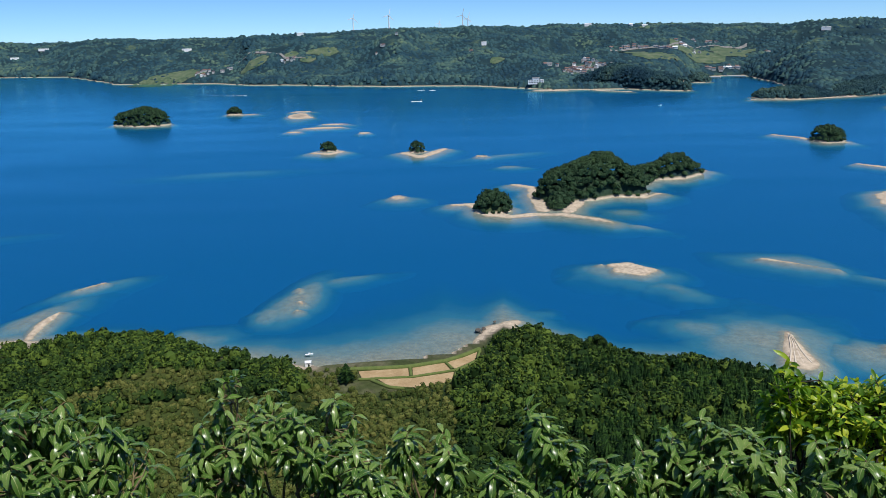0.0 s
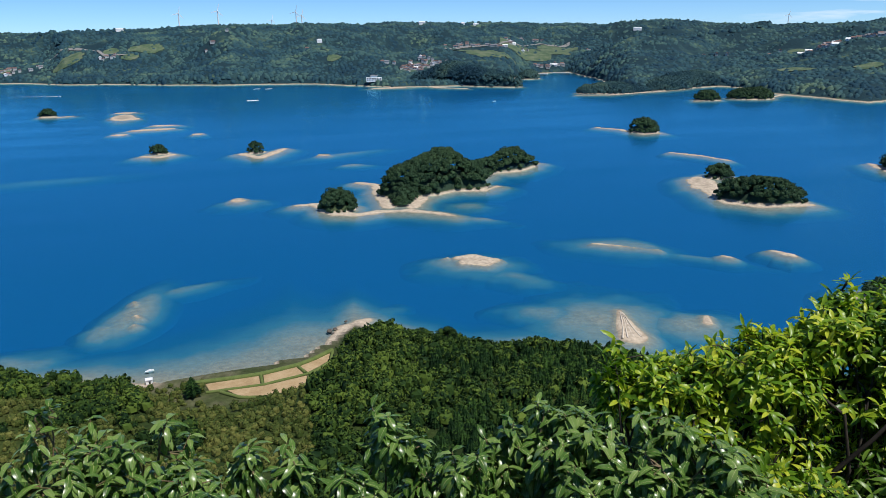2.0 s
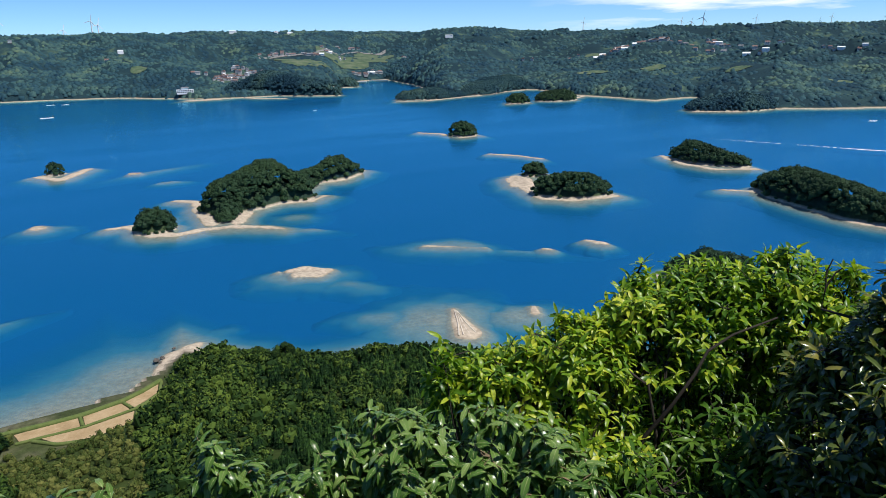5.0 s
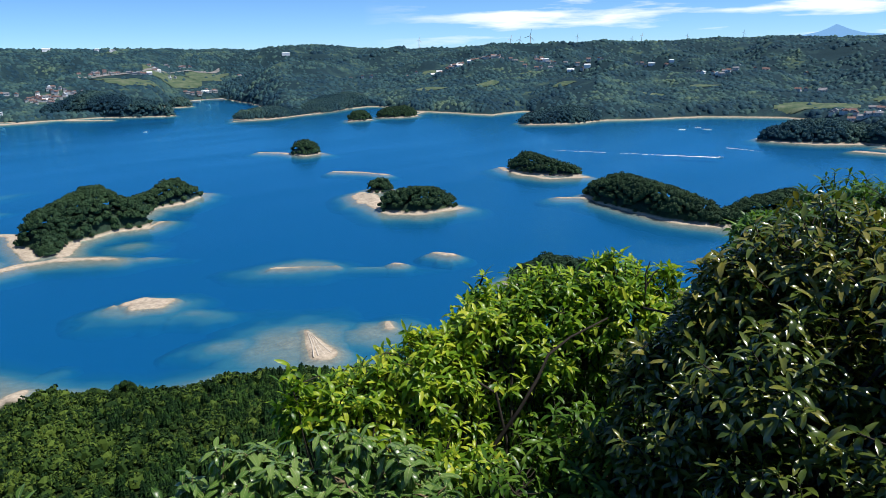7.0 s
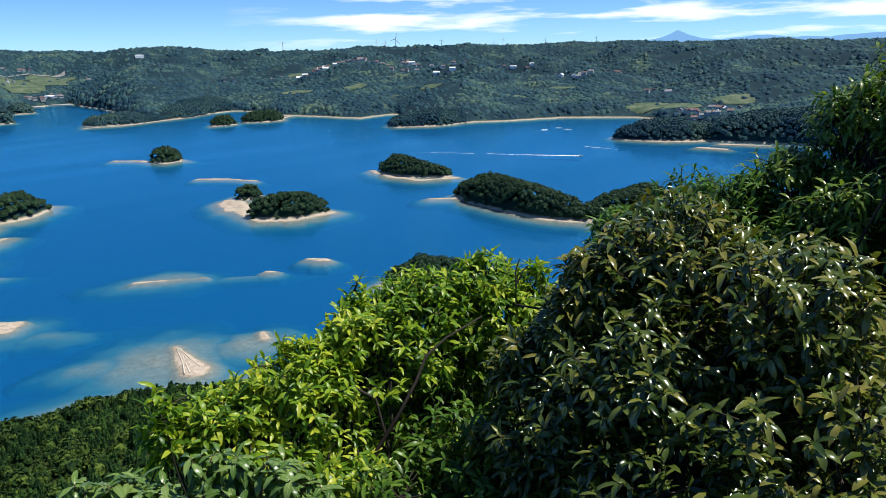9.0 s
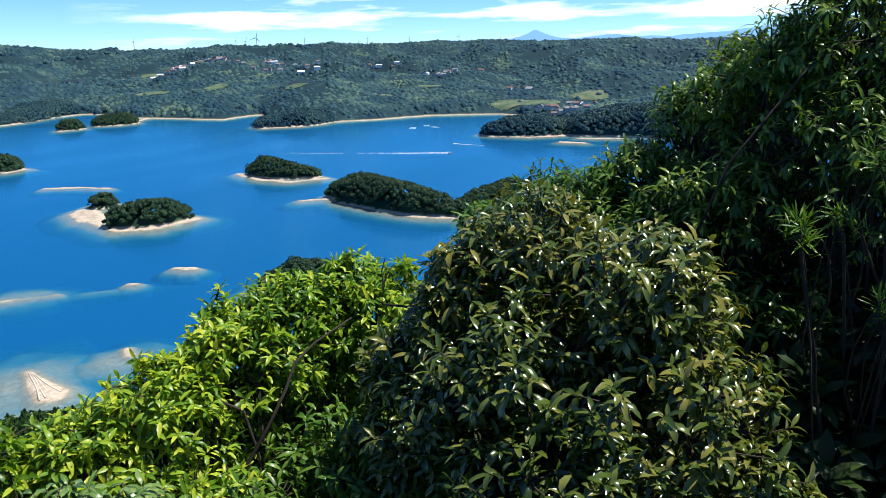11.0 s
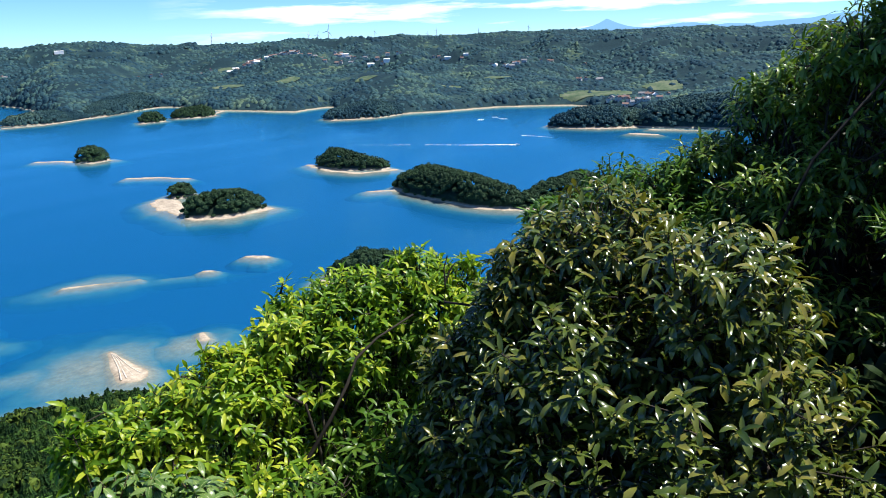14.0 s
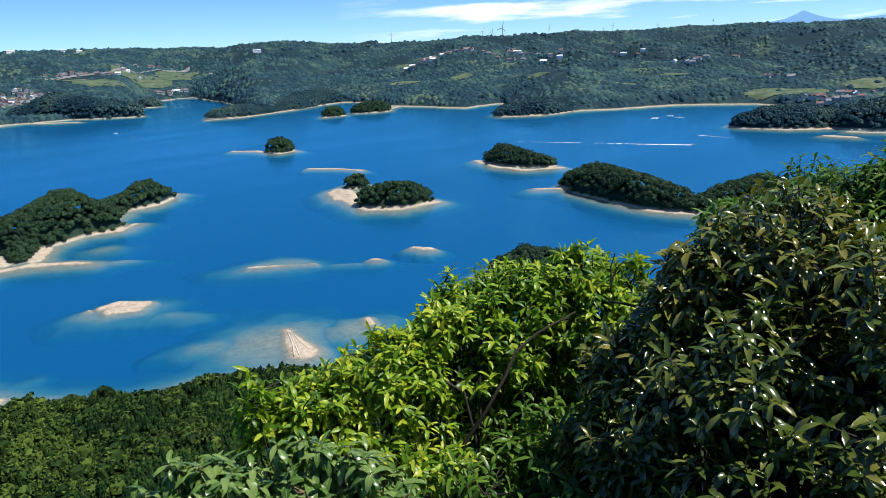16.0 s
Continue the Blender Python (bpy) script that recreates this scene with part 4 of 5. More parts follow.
def shrub(name, label, category, root, crowns, shapes, mats, per_shoot, spread, up, seed, singles=60, group="", leaf_label="", hang=0.0):
    """crowns: (centre, half sizes, shoots). Every shoot ends in a whorl of leaves; the singles nearest the path side are objects of their own."""
    g = np.random.default_rng(seed)
    ob = thing(name, label, category, group, pose(*root))
    root = np.array(root, float)
    stems, mats4 = [], []
    for centre, half, count in crowns:
        centre, half = np.array(centre, float), np.array(half, float)
        fork = centre - (0, 0, half[2] * 0.7)
        trunk = stem_curve(root, fork, g, 0.03, 9)
        stout = min(1.0, half[0] / 0.30)
        stems.append(tube(trunk, 0.004 + 0.020 * stout, 0.003 + 0.010 * stout, 7))
        limbs, ways = [], []
        for i in range(max(4, count // 8)):
            d = g.normal(size=3)
            d /= np.linalg.norm(d)
            d[2] = d[2] if d[2] > -0.45 else -d[2]
            e = centre + d * half * 0.60
            limbs.append(e)
            ways.append((d, g.uniform(0.80, 1.16)))
            stems.append(tube(stem_curve(trunk[g.integers(5, 9)], e, g, 0.2, 7), 0.003 + 0.008 * stout, 0.0022 + 0.003 * stout, 5))
        limbs = np.array(limbs)
        for i in range(count):
            d, push = ways[g.integers(0, len(ways))]       # shoots gather round the limbs and leave gaps between them
            d = d + g.normal(size=3) * 0.26
            d /= np.linalg.norm(d)
            rad = g.uniform(0.82, 1.04) * push if g.uniform() < 0.74 else g.uniform(0.30, 0.75)
            tip = centre + d * half * rad
            src = limbs[np.argmin(np.linalg.norm(limbs - tip, axis=1))]
            tw = stem_curve(src, tip, g, 0.15, 5)
            stems.append(tube(tw[::2], 0.0045, 0.0022, 3))
            axis = tip - tw[-2]
            axis = axis / np.linalg.norm(axis) + np.array((0, 0, up))
            axis /= np.linalg.norm(axis)
            a = np.cross(axis, g.normal(size=3))
            a /= np.linalg.norm(a)
            b = np.cross(axis, a)
            m = int(per_shoot * g.uniform(0.7, 1.25))
            for j in range(m):
                t = j * 2.4 + g.uniform(-.3, .3)
                lean = spread * (0.45 + 0.75 * j / m) + g.uniform(-.15, .15)
                x = axis * math.cos(lean) + (a * math.cos(t) + b * math.sin(t)) * math.sin(lean)
                if g.uniform() < 0.5:
                    x = x + np.array((0, 0, -0.15))
                x = x - np.array((0, 0, hang * (0.5 + j / m)))
                x /= np.linalg.norm(x)
                y = np.cross(axis * 0.6 + np.array((0, 0, 0.8)), x)
                y /= np.linalg.norm(y) + 1e-9
                z = np.cross(x, y)
                sc = g.uniform(0.68, 1.1)
                o = tip - axis * 0.012 * j * 0.6
                q = np.eye(4)
                q[:3, 0], q[:3, 1], q[:3, 2], q[:3, 3] = x * sc, y * sc, z * sc, o
                mats4.append(q)
    np_part("stem", np_mesh("stem", *[p if i else p - root for i, p in enumerate(merged(stems))], [M_TWIG if len(crowns) < 2 else M_DARKBARK], True), ob)
    Q = np.array(mats4)
    near = np.argsort(np.linalg.norm(Q[:, :3, 3] - np.array((0.1, 0, 150.0)), axis=1))
    single = set(near[:singles * 3][g.permutation(min(len(near), singles * 3))[:singles]].tolist())
    rest = np.array([i for i in range(len(Q)) if i not in single])
    which = g.integers(0, len(shapes), len(Q))
    vs, fs, ids, k = [], [], [], 0
    for s, (v, f, idx) in enumerate(shapes):
        sel = rest[which[rest] == s]
        w = np.einsum("nij,vj->nvi", Q[sel][:, :3, :3], v) + Q[sel][:, None, :3, 3]
        vs.append(w.reshape(-1, 3))
        fs.append((f[None] + (np.arange(len(sel)) * len(v))[:, None, None]).reshape(-1, 3) + k)
        ids.append(np.tile(idx, len(sel)))
        k += len(sel) * len(v)
    fol = np_part("foliage", np_mesh("foliage", np.concatenate(vs) - root, np.concatenate(fs), [mats[0], mats[2]], True, np.concatenate(ids)), ob, leaf_label)
    fol["kind"] = "stuff"
    data = [np_mesh("leaf", v, f, [mats[1], mats[2]], True, idx) for v, f, idx in shapes]
    for i in sorted(single):
        lf = new("leaf", data[which[i]])
        lf.parent = ob
        q = Q[i].copy()
        q[:3, 3] -= root
        lf.matrix_basis = Matrix(q.tolist())
    return ob


def at(az, el, d):
    """A point near the viewpoint by bearing, elevation and distance."""
    a, e = radians(az), radians(el)
    return (math.sin(a) * math.cos(e) * d, math.cos(a) * math.cos(e) * d, 150 + math.sin(e) * d)


def footing(x, y):
    return (x, y, float(land_height(np.array([x]), np.array([y]))[0]))


# long-leaved shrubs on the slope in front of the viewpoint: bearing, elevation of the top, distance, half width, half height, shoots
LONGS = [(-33.2, -24.2, 3.0, 0.30, 0.36, 40), (-29.2, -26.4, 3.0, 0.24, 0.30, 30), (-25, -32.4, 2.8, 0.24, 0.28, 24), (-17.2, -26.8, 2.9, 0.24, 0.32, 36), (-12.4, -27.4, 2.9, 0.23, 0.30, 32),
         (-2.3, -29.0, 2.8, 0.12, 0.24, 16), (8.9, -28.9, 2.8, 0.13, 0.26, 20), (18.6, -29.6, 2.8, 0.11, 0.24, 15), (21.8, -29.2, 2.8, 0.13, 0.26, 20), (26.2, -28.6, 2.7, 0.18, 0.26, 26), (30.6, -28.2, 2.7, 0.20, 0.28, 32),
         (35, -28.4, 2.6, 0.20, 0.26, 30), (38.6, -29.6, 2.6, 0.16, 0.24, 22), (4.2, -32.8, 2.7, 0.16, 0.24, 22), (14.4, -32.8, 2.7, 0.18, 0.24, 24), (24.2, -31.6, 2.6, 0.16, 0.24, 20), (-8.6, -32.2, 2.7, 0.20, 0.26, 24), (-23.0, -31.5, 2.8, 0.16, 0.24, 18), (-20.5, -35.5, 2.5, 0.28, 0.28, 24), (-7.0, -34.8, 2.6, 0.24, 0.26, 22), (2.8, -34.6, 2.7, 0.20, 0.24, 18), (13.4, -34.6, 2.6, 0.22, 0.26, 20)]
for i, (az, el, d, w, h, shoots) in enumerate(LONGS):
    c = np.array(at(az, el, d)) - (0, 0, h * 1.04)
    shrub("evergreen_shrub", "evergreen shrub with long drooping mid-green leaves on the slope", "shrub", footing(c[0] * 1.05, c[1] * 1.05), [(c, (w, w, h), int(shoots * 2.2))],
          LONG, M_LONG, 11, 1.75, 1.2, 100 + i, 55, "long-leaved shrubs on the slope", hang=0.42)
# one bare-stemmed sprig that stands clear of its shrub
c = np.array(at(-18.5, -25.2, 2.85))
shrub("evergreen_shrub", "slender sprig of an evergreen shrub with few young leaves", "shrub", footing(c[0] * 1.05, c[1] * 1.05), [(c - (0, 0, 0.06), (0.05, 0.05, 0.08), 4)], LONG[:2], M_LONG, 5, 1.2, 1.4, 150, 8, "long-leaved shrubs on the slope")



def crowns(rows):
    """Bearing, elevation and distance of each leafy mass, its half width, half height and shoots."""
    return [(np.array(at(az, el, d)), (w, w, h), n) for az, el, d, w, h, n in rows]


bright = shrub("bright_shrub", "sunlit bush with small bright yellow-green leaves and dark stems", "shrub", footing(2.6, 2.6),
      crowns([(54.6, -19.7, 4.1, 0.36, 0.28, 330), (48.6, -21.6, 4.0, 0.37, 0.33, 360), (44.4, -23.4, 3.8, 0.27, 0.32, 210), (39.0, -25.4, 3.7, 0.30, 0.25, 240), (32.8, -27.2, 3.6, 0.27, 0.20, 210), (29.0, -27.8, 3.5, 0.14, 0.18, 60),
              (55.9, -24.5, 4.2, 0.30, 0.25, 130), (47.4, -28.0, 4.0, 0.34, 0.26, 110), (39.9, -31.0, 3.7, 0.36, 0.28, 120),
              (43.6, -19.0, 3.8, 0.05, 0.14, 13), (42.0, -21.6, 3.8, 0.05, 0.11, 10), (53.4, -16.0, 4.1, 0.05, 0.09, 9), (57.8, -16.8, 4.1, 0.06, 0.11, 12), (37.6, -22.2, 3.7, 0.05, 0.09, 9), (27.8, -25.2, 3.4, 0.04, 0.11, 8)]),
      LIGHT, M_LIGHT, 11, 1.35, 0.5, 201, 150, hang=0.16)
shrub("understorey_shrub", "shaded undergrowth of small dark green leaves and bare twigs", "shrub", footing(2.75, 2.1),
      crowns([(51.7, -30.5, 3.9, 0.46, 0.34, 190), (57.7, -33.5, 3.5, 0.42, 0.34, 170), (46.2, -36.0, 3.5, 0.46, 0.34, 150), (64.7, -36.0, 3.2, 0.36, 0.34, 130)]),
      TALL, M_MID, 8, 1.3, 0.3, 251, 60, hang=0.15)
limb = [at(a + 1.4, e, d) for a, e, d in ((41.9, -34.5, 3.7), (42.5, -32, 3.65), (43.6, -29.8, 3.6), (45.6, -27.3, 3.55), (47.1, -24.9, 3.52), (47.9, -23.1, 3.55), (49.6, -21.7, 3.6), (52.5, -20.1, 3.75))]
v, f = tube(limb, 0.012, 0.005, 7)
np_part("branch", np_mesh("branch", v - np.array(footing(2.6, 2.6)), f, [M_DARKBARK], True), bright, "dark bare forked branch")

glossy = shrub("glossy_shrub", "dense bush with glossy dark green leaves catching the sun", "shrub", footing(3.0, 1.2),
      crowns([(64.0, -18.2, 3.2, 0.22, 0.29, 150), (69.0, -17.0, 3.2, 0.34, 0.35, 290), (68.0, -26.0, 3.0, 0.40, 0.40, 330), (76.0, -20.0, 3.0, 0.42, 0.42, 360), (80.5, -27.0, 2.8, 0.36, 0.36, 270),
              (73.5, -33.5, 2.7, 0.44, 0.36, 260), (61.4, -22.0, 3.2, 0.24, 0.28, 170), (61.4, -29.0, 3.1, 0.28, 0.34, 170), (86.0, -32.0, 2.8, 0.22, 0.25, 100), (59.2, -25.0, 3.3, 0.22, 0.28, 140), (58.4, -31.0, 3.3, 0.26, 0.28, 140)]),
      DARK, M_DARK, 9, 1.25, 0.35, 301, 150, hang=0.12)
shrub("leafy_bush", "mid-green bush with small leaves behind the glossy bush", "shrub", footing(4.6, 2.0),
      crowns([(65.3, -14.8, 4.9, 0.30, 0.30, 190), (69.8, -12.8, 5.0, 0.33, 0.34, 230), (72.6, -16.0, 4.8, 0.40, 0.40, 230), (66.8, -22.0, 4.8, 0.50, 0.40, 160), (72.6, -12.2, 4.7, 0.30, 0.28, 200), (75.0, -14.5, 4.6, 0.34, 0.34, 200)]), TALL, M_MID, 10, 1.3, 0.4, 351, 60, hang=0.1)
# a bare forked twig that stands out of the glossy bush
twigs = merged([tube([at(61.0, -19.5, 3.2)] + [at(a, e, 3.25) for a, e in ((56.8, -19.0), (56.9, -17.5), (56.8, -16.5), (57.1, -15.5))], 0.006, 0.0025, 5), tube([at(a, e, 3.25) for a, e in ((56.9, -17.5), (57.4, -16.4), (57.8, -16.0))], 0.004, 0.002, 5)])
np_part("twig", np_mesh("twig", twigs[0] - np.array(footing(3.0, 1.2)), twigs[1], [M_DARKBARK], True), glossy, "bare dark forked twig")
# tall tree: stepped leafy masses; one unseen overhead, added to shade its lower side
shrub("shade_tree", "tall dark evergreen tree seen from its shaded side", "tree", footing(6.0, -0.6),
      crowns([(76.6, -10.0, 4.8, 0.30, 0.30, 200), (80.4, -6.0, 4.8, 0.33, 0.36, 230), (84.8, -3.0, 4.7, 0.38, 0.40, 280), (90.4, -0.2, 4.6, 0.50, 0.52, 340), (82.6, -12.5, 4.5, 0.50, 0.46, 360), (77.1, -16.5, 4.5, 0.36, 0.34, 220),
              (90.6, -10.0, 4.3, 0.58, 0.58, 340), (100.5, -8.0, 4.4, 0.80, 0.80, 260), (85.6, -20.5, 4.3, 0.50, 0.45, 240), (106.0, 14.0, 5.2, 0.95, 0.65, 420)]),
      TALL, M_TALL, 9, 1.35, 0.35, 401, 150, hang=0.18)
# backing foliage added to close gaps in the tall tree; its shade is painted
shrub("evergreen_tree", "dark backing foliage added behind the tall tree, shade put into its leaves", "tree", footing(6.6, 0.4),
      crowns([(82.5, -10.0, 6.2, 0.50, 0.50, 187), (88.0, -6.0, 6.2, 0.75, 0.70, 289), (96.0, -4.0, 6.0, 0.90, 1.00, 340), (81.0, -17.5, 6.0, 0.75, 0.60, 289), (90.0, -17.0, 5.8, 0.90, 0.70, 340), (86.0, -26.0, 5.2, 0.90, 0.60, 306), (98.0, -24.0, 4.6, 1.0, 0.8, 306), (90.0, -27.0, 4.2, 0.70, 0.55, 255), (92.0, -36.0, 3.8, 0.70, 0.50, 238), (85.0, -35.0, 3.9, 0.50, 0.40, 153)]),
      BROAD, M_SHADED, 9, 1.3, 0.3, 440, 10, "evergreens round the clearing", hang=0.2)
# unseen evergreens added behind the viewpoint to cut skylight on the bushes
for k, (az, el, d, w, h) in enumerate(((118, 10, 5.6, 1.3, 1.5), (142, 6, 5.4, 1.6, 1.9), (172, 6, 5.4, 1.6, 2.0), (204, 5, 5.4, 1.6, 2.0), (236, 3, 5.6, 1.6, 1.8))):
    x, y, _ = at(az, 0, d)
    shrub("evergreen_tree", "unseen evergreen tree added behind the viewpoint to block skylight", "tree", footing(x, y), crowns([(az, el, d, w, h, 290), (az, el - 18, d, w * 0.9, h * 0.8, 140)]), BROAD, M_SHADED, 8, 1.3, 0.3, 460 + k, 10, "evergreens round the clearing", hang=0.2)
shrub("narrow_leaved_sapling", "sapling with fans of narrow straight green leaves under the tall tree", "shrub", footing(3.7, -0.3),
      crowns([(92.3, -7.4, 3.5, 0.15, 0.08, 10), (90.2, -11.6, 3.5, 0.10, 0.07, 6), (87.6, -12.4, 3.4, 0.12, 0.06, 7), (93.6, -16.8, 3.4, 0.09, 0.08, 6), (95.0, -12.0, 3.4, 0.08, 0.08, 6)]), NARROW, M_MID, 14, 0.95, 0.9, 451, 20)


# ---- fields, villages and turbines on the far land ----
def field(az, r, w, d, seed):
    n = 16
    a, q = np.meshgrid(np.linspace(-1, 1, n), np.linspace(-1, 1, n))
    A, R = az + np.degrees(a * w / r), r + q * d
    x, y = place(A, R)
    z = land_height(x, y) + 1.2
    f = grid_faces(n, n)
    keep = (np.hypot(a, q) + 0.25 * fbm(x / 30, y / 30, 2, seed)).ravel()[f].max(1) < 1.0
    ob = new("field", np_mesh("field", np.stack([x.ravel(), y.ravel(), z.ravel()], 1), f[keep], [M_FIELD], True))
    tagged(ob, "open green farm field on a far hillside", "field", kind="structure")


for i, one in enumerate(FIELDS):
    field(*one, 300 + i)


def hill_road(points, wide):
    pts = np.array(points, float)
    t = np.linspace(0, len(pts) - 1, 60)
    az, rr = np.interp(t, np.arange(len(pts)), pts[:, 0]), np.interp(t, np.arange(len(pts)), pts[:, 1])
    rows = []
    for side in (-wide, wide):
        x, y = place(az, rr + side * 3)
        rows.append(np.stack([x, y, land_height(x, y) + 2.2], 1))
    ob = new("road", np_mesh("road", np.concatenate(rows), grid_faces(2, 60), [M_ROAD], True))
    tagged(ob, "pale narrow road along a far hillside", "road", kind="structure")


M_ROAD = surface("pale_asphalt", [(0.16, 0.16, 0.15), (0.24, 0.23, 0.22)], 0.1)
hill_road([(13.0, 2660), (15.0, 2690), (17.0, 2740), (18.6, 2880), (20.5, 3060), (22.5, 3160)], 4.0)
hill_road([(-15.5, 2990), (-14.0, 2940), (-12.6, 2860), (-11.6, 2760), (-10.2, 2740)], 4.0)


def box_bm(x0, x1, y0, y1, z0, z1):
    bm = bmesh.new()
    v = [bm.verts.new(p) for p in ((x0, y0, z0), (x1, y0, z0), (x1, y1, z0), (x0, y1, z0), (x0, y0, z1), (x1, y0, z1), (x1, y1, z1), (x0, y1, z1))]
    for f in ((0, 3, 2, 1), (4, 5, 6, 7), (0, 1, 5, 4), (1, 2, 6, 5), (2, 3, 7, 6), (3, 0, 4, 7)):
        bm.faces.new([v[i] for i in f])
    return bm


def gable_bm(x, y, z0, h):
    """A roof prism with eaves, ridge along x."""
    bm = bmesh.new()
    v = [bm.verts.new(p) for p in ((-x, -y, z0), (x, -y, z0), (x, y, z0), (-x, y, z0), (-x * 0.96, 0, z0 + h), (x * 0.96, 0, z0 + h))]
    for f in ((0, 3, 2, 1), (0, 1, 5, 4), (2, 3, 4, 5), (1, 2, 5), (3, 0, 4)):
        bm.faces.new([v[i] for i in f])
    return bm


M_WINDOW = shader("window_dark_glass", (0.03, 0.04, 0.05), 0.1, 0.6)[0]


def house(m, long, deep, high, roof_mat, wall_mat, label):
    ob = thing("house", label, "house", "far village houses", m)
    part("wall", box_bm(-long, long, -deep, deep, -3, high), wall_mat, ob)
    part("roof", gable_bm(long * 1.12, deep * 1.2, high, deep * 0.75), roof_mat, ob)
    for sx in (-0.5, 0.4):
        part("window", box_bm(long * sx - 0.8, long * sx + 0.8, -deep - 0.05, -deep + 0.1, high * 0.4, high * 0.75), M_WINDOW, ob)
    return ob


def stand(az, r, turn=0.0, lift=0.0):
    x, y = place(az, r)
    return pose(float(x), float(y), float(land_height(np.array([x]), np.array([y]))[0]) + lift, 0, 0, turn)


g = random.Random(8)
M_WALL = surface("weathered_pale_render", [(0.42, 0.42, 0.40), (0.58, 0.57, 0.55)], 0.4, 0.7, 0.3)
KINDS = [(6.0, 4.2, 5.5, M_ROOF, M_WALL, "small far house with red-brown tiled roof and pale walls"), (7.0, 4.5, 5.0, M_GREY, M_WALL, "small far house with grey tiled roof and pale walls"),
         (9.0, 5.0, 4.0, M_WHITE, M_WHITE, "long low far farm building with white roof")]
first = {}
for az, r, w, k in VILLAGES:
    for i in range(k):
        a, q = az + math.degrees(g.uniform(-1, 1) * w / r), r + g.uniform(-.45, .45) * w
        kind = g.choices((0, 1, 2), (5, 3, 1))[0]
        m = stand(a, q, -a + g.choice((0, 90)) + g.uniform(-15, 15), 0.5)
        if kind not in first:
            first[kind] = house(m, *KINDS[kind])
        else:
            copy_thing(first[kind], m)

WHITES = [(-10.4, 3235, 14), (-27.8, 4560, 26), (-29.6, 4450, 20), (-18.6, 3455, 20), (11.3, 3130, 14), (15.4, 3420, 12), (14.4, 3400, 9), (27.4, 3145, 16), (47.1, 2455, 14), (50.3, 2130, 9), (55.0, 2750, 12), (56.4, 2730, 9), (3.5, 2705, 9)]
for az, r, w in WHITES:
    ob = thing("farm_hall", "long white far hall with a low pitched roof", "building", "white halls on the hills", stand(az, r, -az + 4, 3.0))
    part("wall", box_bm(-w, w, -6, 6, -6, 5), M_WHITE, ob)
    part("roof", gable_bm(w * 1.03, 6.6, 5, 2.2), M_WHITE, ob)

inn = thing("shore_inn", "white three-storey inn on the far shore", "building", "", stand(7.5, 2095, -8, 0.5))
part("wall", box_bm(-22, 22, -8, 8, -3, 9), M_WHITE, inn)
part("wall", box_bm(-10, 8, -7, 7, 9, 13), M_WHITE, inn)
part("roof", gable_bm(10.5, 8, 13, 3), M_GREY, inn)
for i in range(9):
    for j in range(2):
        pane = part("window", box_bm(-20 + i * 4.6, -17 + i * 4.6, -8.06, -7.9, 1.5 + 4 * j, 3.8 + 4 * j), M_WINDOW, inn)
        part("sill", box_bm(-20.2 + i * 4.6, -16.8 + i * 4.6, -8.3, -7.9, 1.2 + 4 * j, 1.48 + 4 * j), M_WHITE, pane)

M_CONCRETE = surface("quay_concrete", [(0.40, 0.39, 0.37), (0.52, 0.50, 0.47)], 0.1)
for az, r, w in ((19.6, 2560, 60), (21.2, 2612, 80)):
    ob = thing("quay", "pale concrete quay of a far fishing harbour", "quay", "", pose(*[float(v) for v in place(az, r)], 0, 0, 0, -az - 12))
    part("quay_wall", box_bm(-w, w, -7, 9, -4, 1.8), M_CONCRETE, ob)


def turbine(m, high):
    ob = thing("wind_turbine", "slender white three-bladed wind turbine on a far ridge", "wind turbine", "wind turbines on the ridge", m)
    bm = bmesh.new()
    bmesh.ops.create_cone(bm, cap_ends=True, segments=10, radius1=2.6, radius2=1.7, depth=high)
    bmesh.ops.translate(bm, verts=bm.verts, vec=(0, 0, high / 2))
    part("tower", bm, M_WHITE, ob)
    shell = part("nacelle", box_bm(-1.5, 1.5, -3, 4, high - 1, high + 2), M_WHITE, ob)
    bm = bmesh.new()
    bmesh.ops.create_uvsphere(bm, u_segments=8, v_segments=6, radius=1.7)
    bmesh.ops.translate(bm, verts=bm.verts, vec=(0, -3.4, high + 0.5))
    part("hub", bm, M_WHITE, shell)
    for i in range(3):
        bm = bmesh.new()
        v = [bm.verts.new(p) for p in ((-0.9, 0, 1), (1.3, 0, 1), (2.0, 0, 6), (0.5, 0, high * 0.55), (-0.5, 0, high * 0.55), (-0.9, 0, 6))]
        bm.faces.new(v)
        top = bmesh.ops.extrude_face_region(bm, geom=bm.faces[:])
        bmesh.ops.translate(bm, verts=[e for e in top["geom"] if isinstance(e, bmesh.types.BMVert)], vec=(0, 0.4, 0))
        b = part("blade", bm, M_WHITE, ob)
        b.matrix_basis = pose(0, -3.6, high + 0.5, 0, 120 * i + 15, 0)
    return ob


TURBINES = [(-6.4, 3240, 52), (-3.7, 3215, 54), (0.1, 3300, 38), (1.9, 3200, 50), (2.3, 3215, 48), (37.5, 3700, 40), (44.5, 3500, 36), (45.2, 3560, 36), (46.0, 3430, 54), (49.5, 3480, 28), (53.5, 3520, 24), (54.2, 3500, 27), (57.4, 3500, 24), (61.2, 3500, 24)]
one = None
for az, r, high in TURBINES:
    m = stand(az, r, -az + 10, 0) @ Matrix.Scale(high / 50, 4)
    one = turbine(m, 50.0) if one is None else (copy_thing(one, stand(az, r, -az + g.uniform(-30, 30), 0)))
    one.scale = (high / 50,) * 3

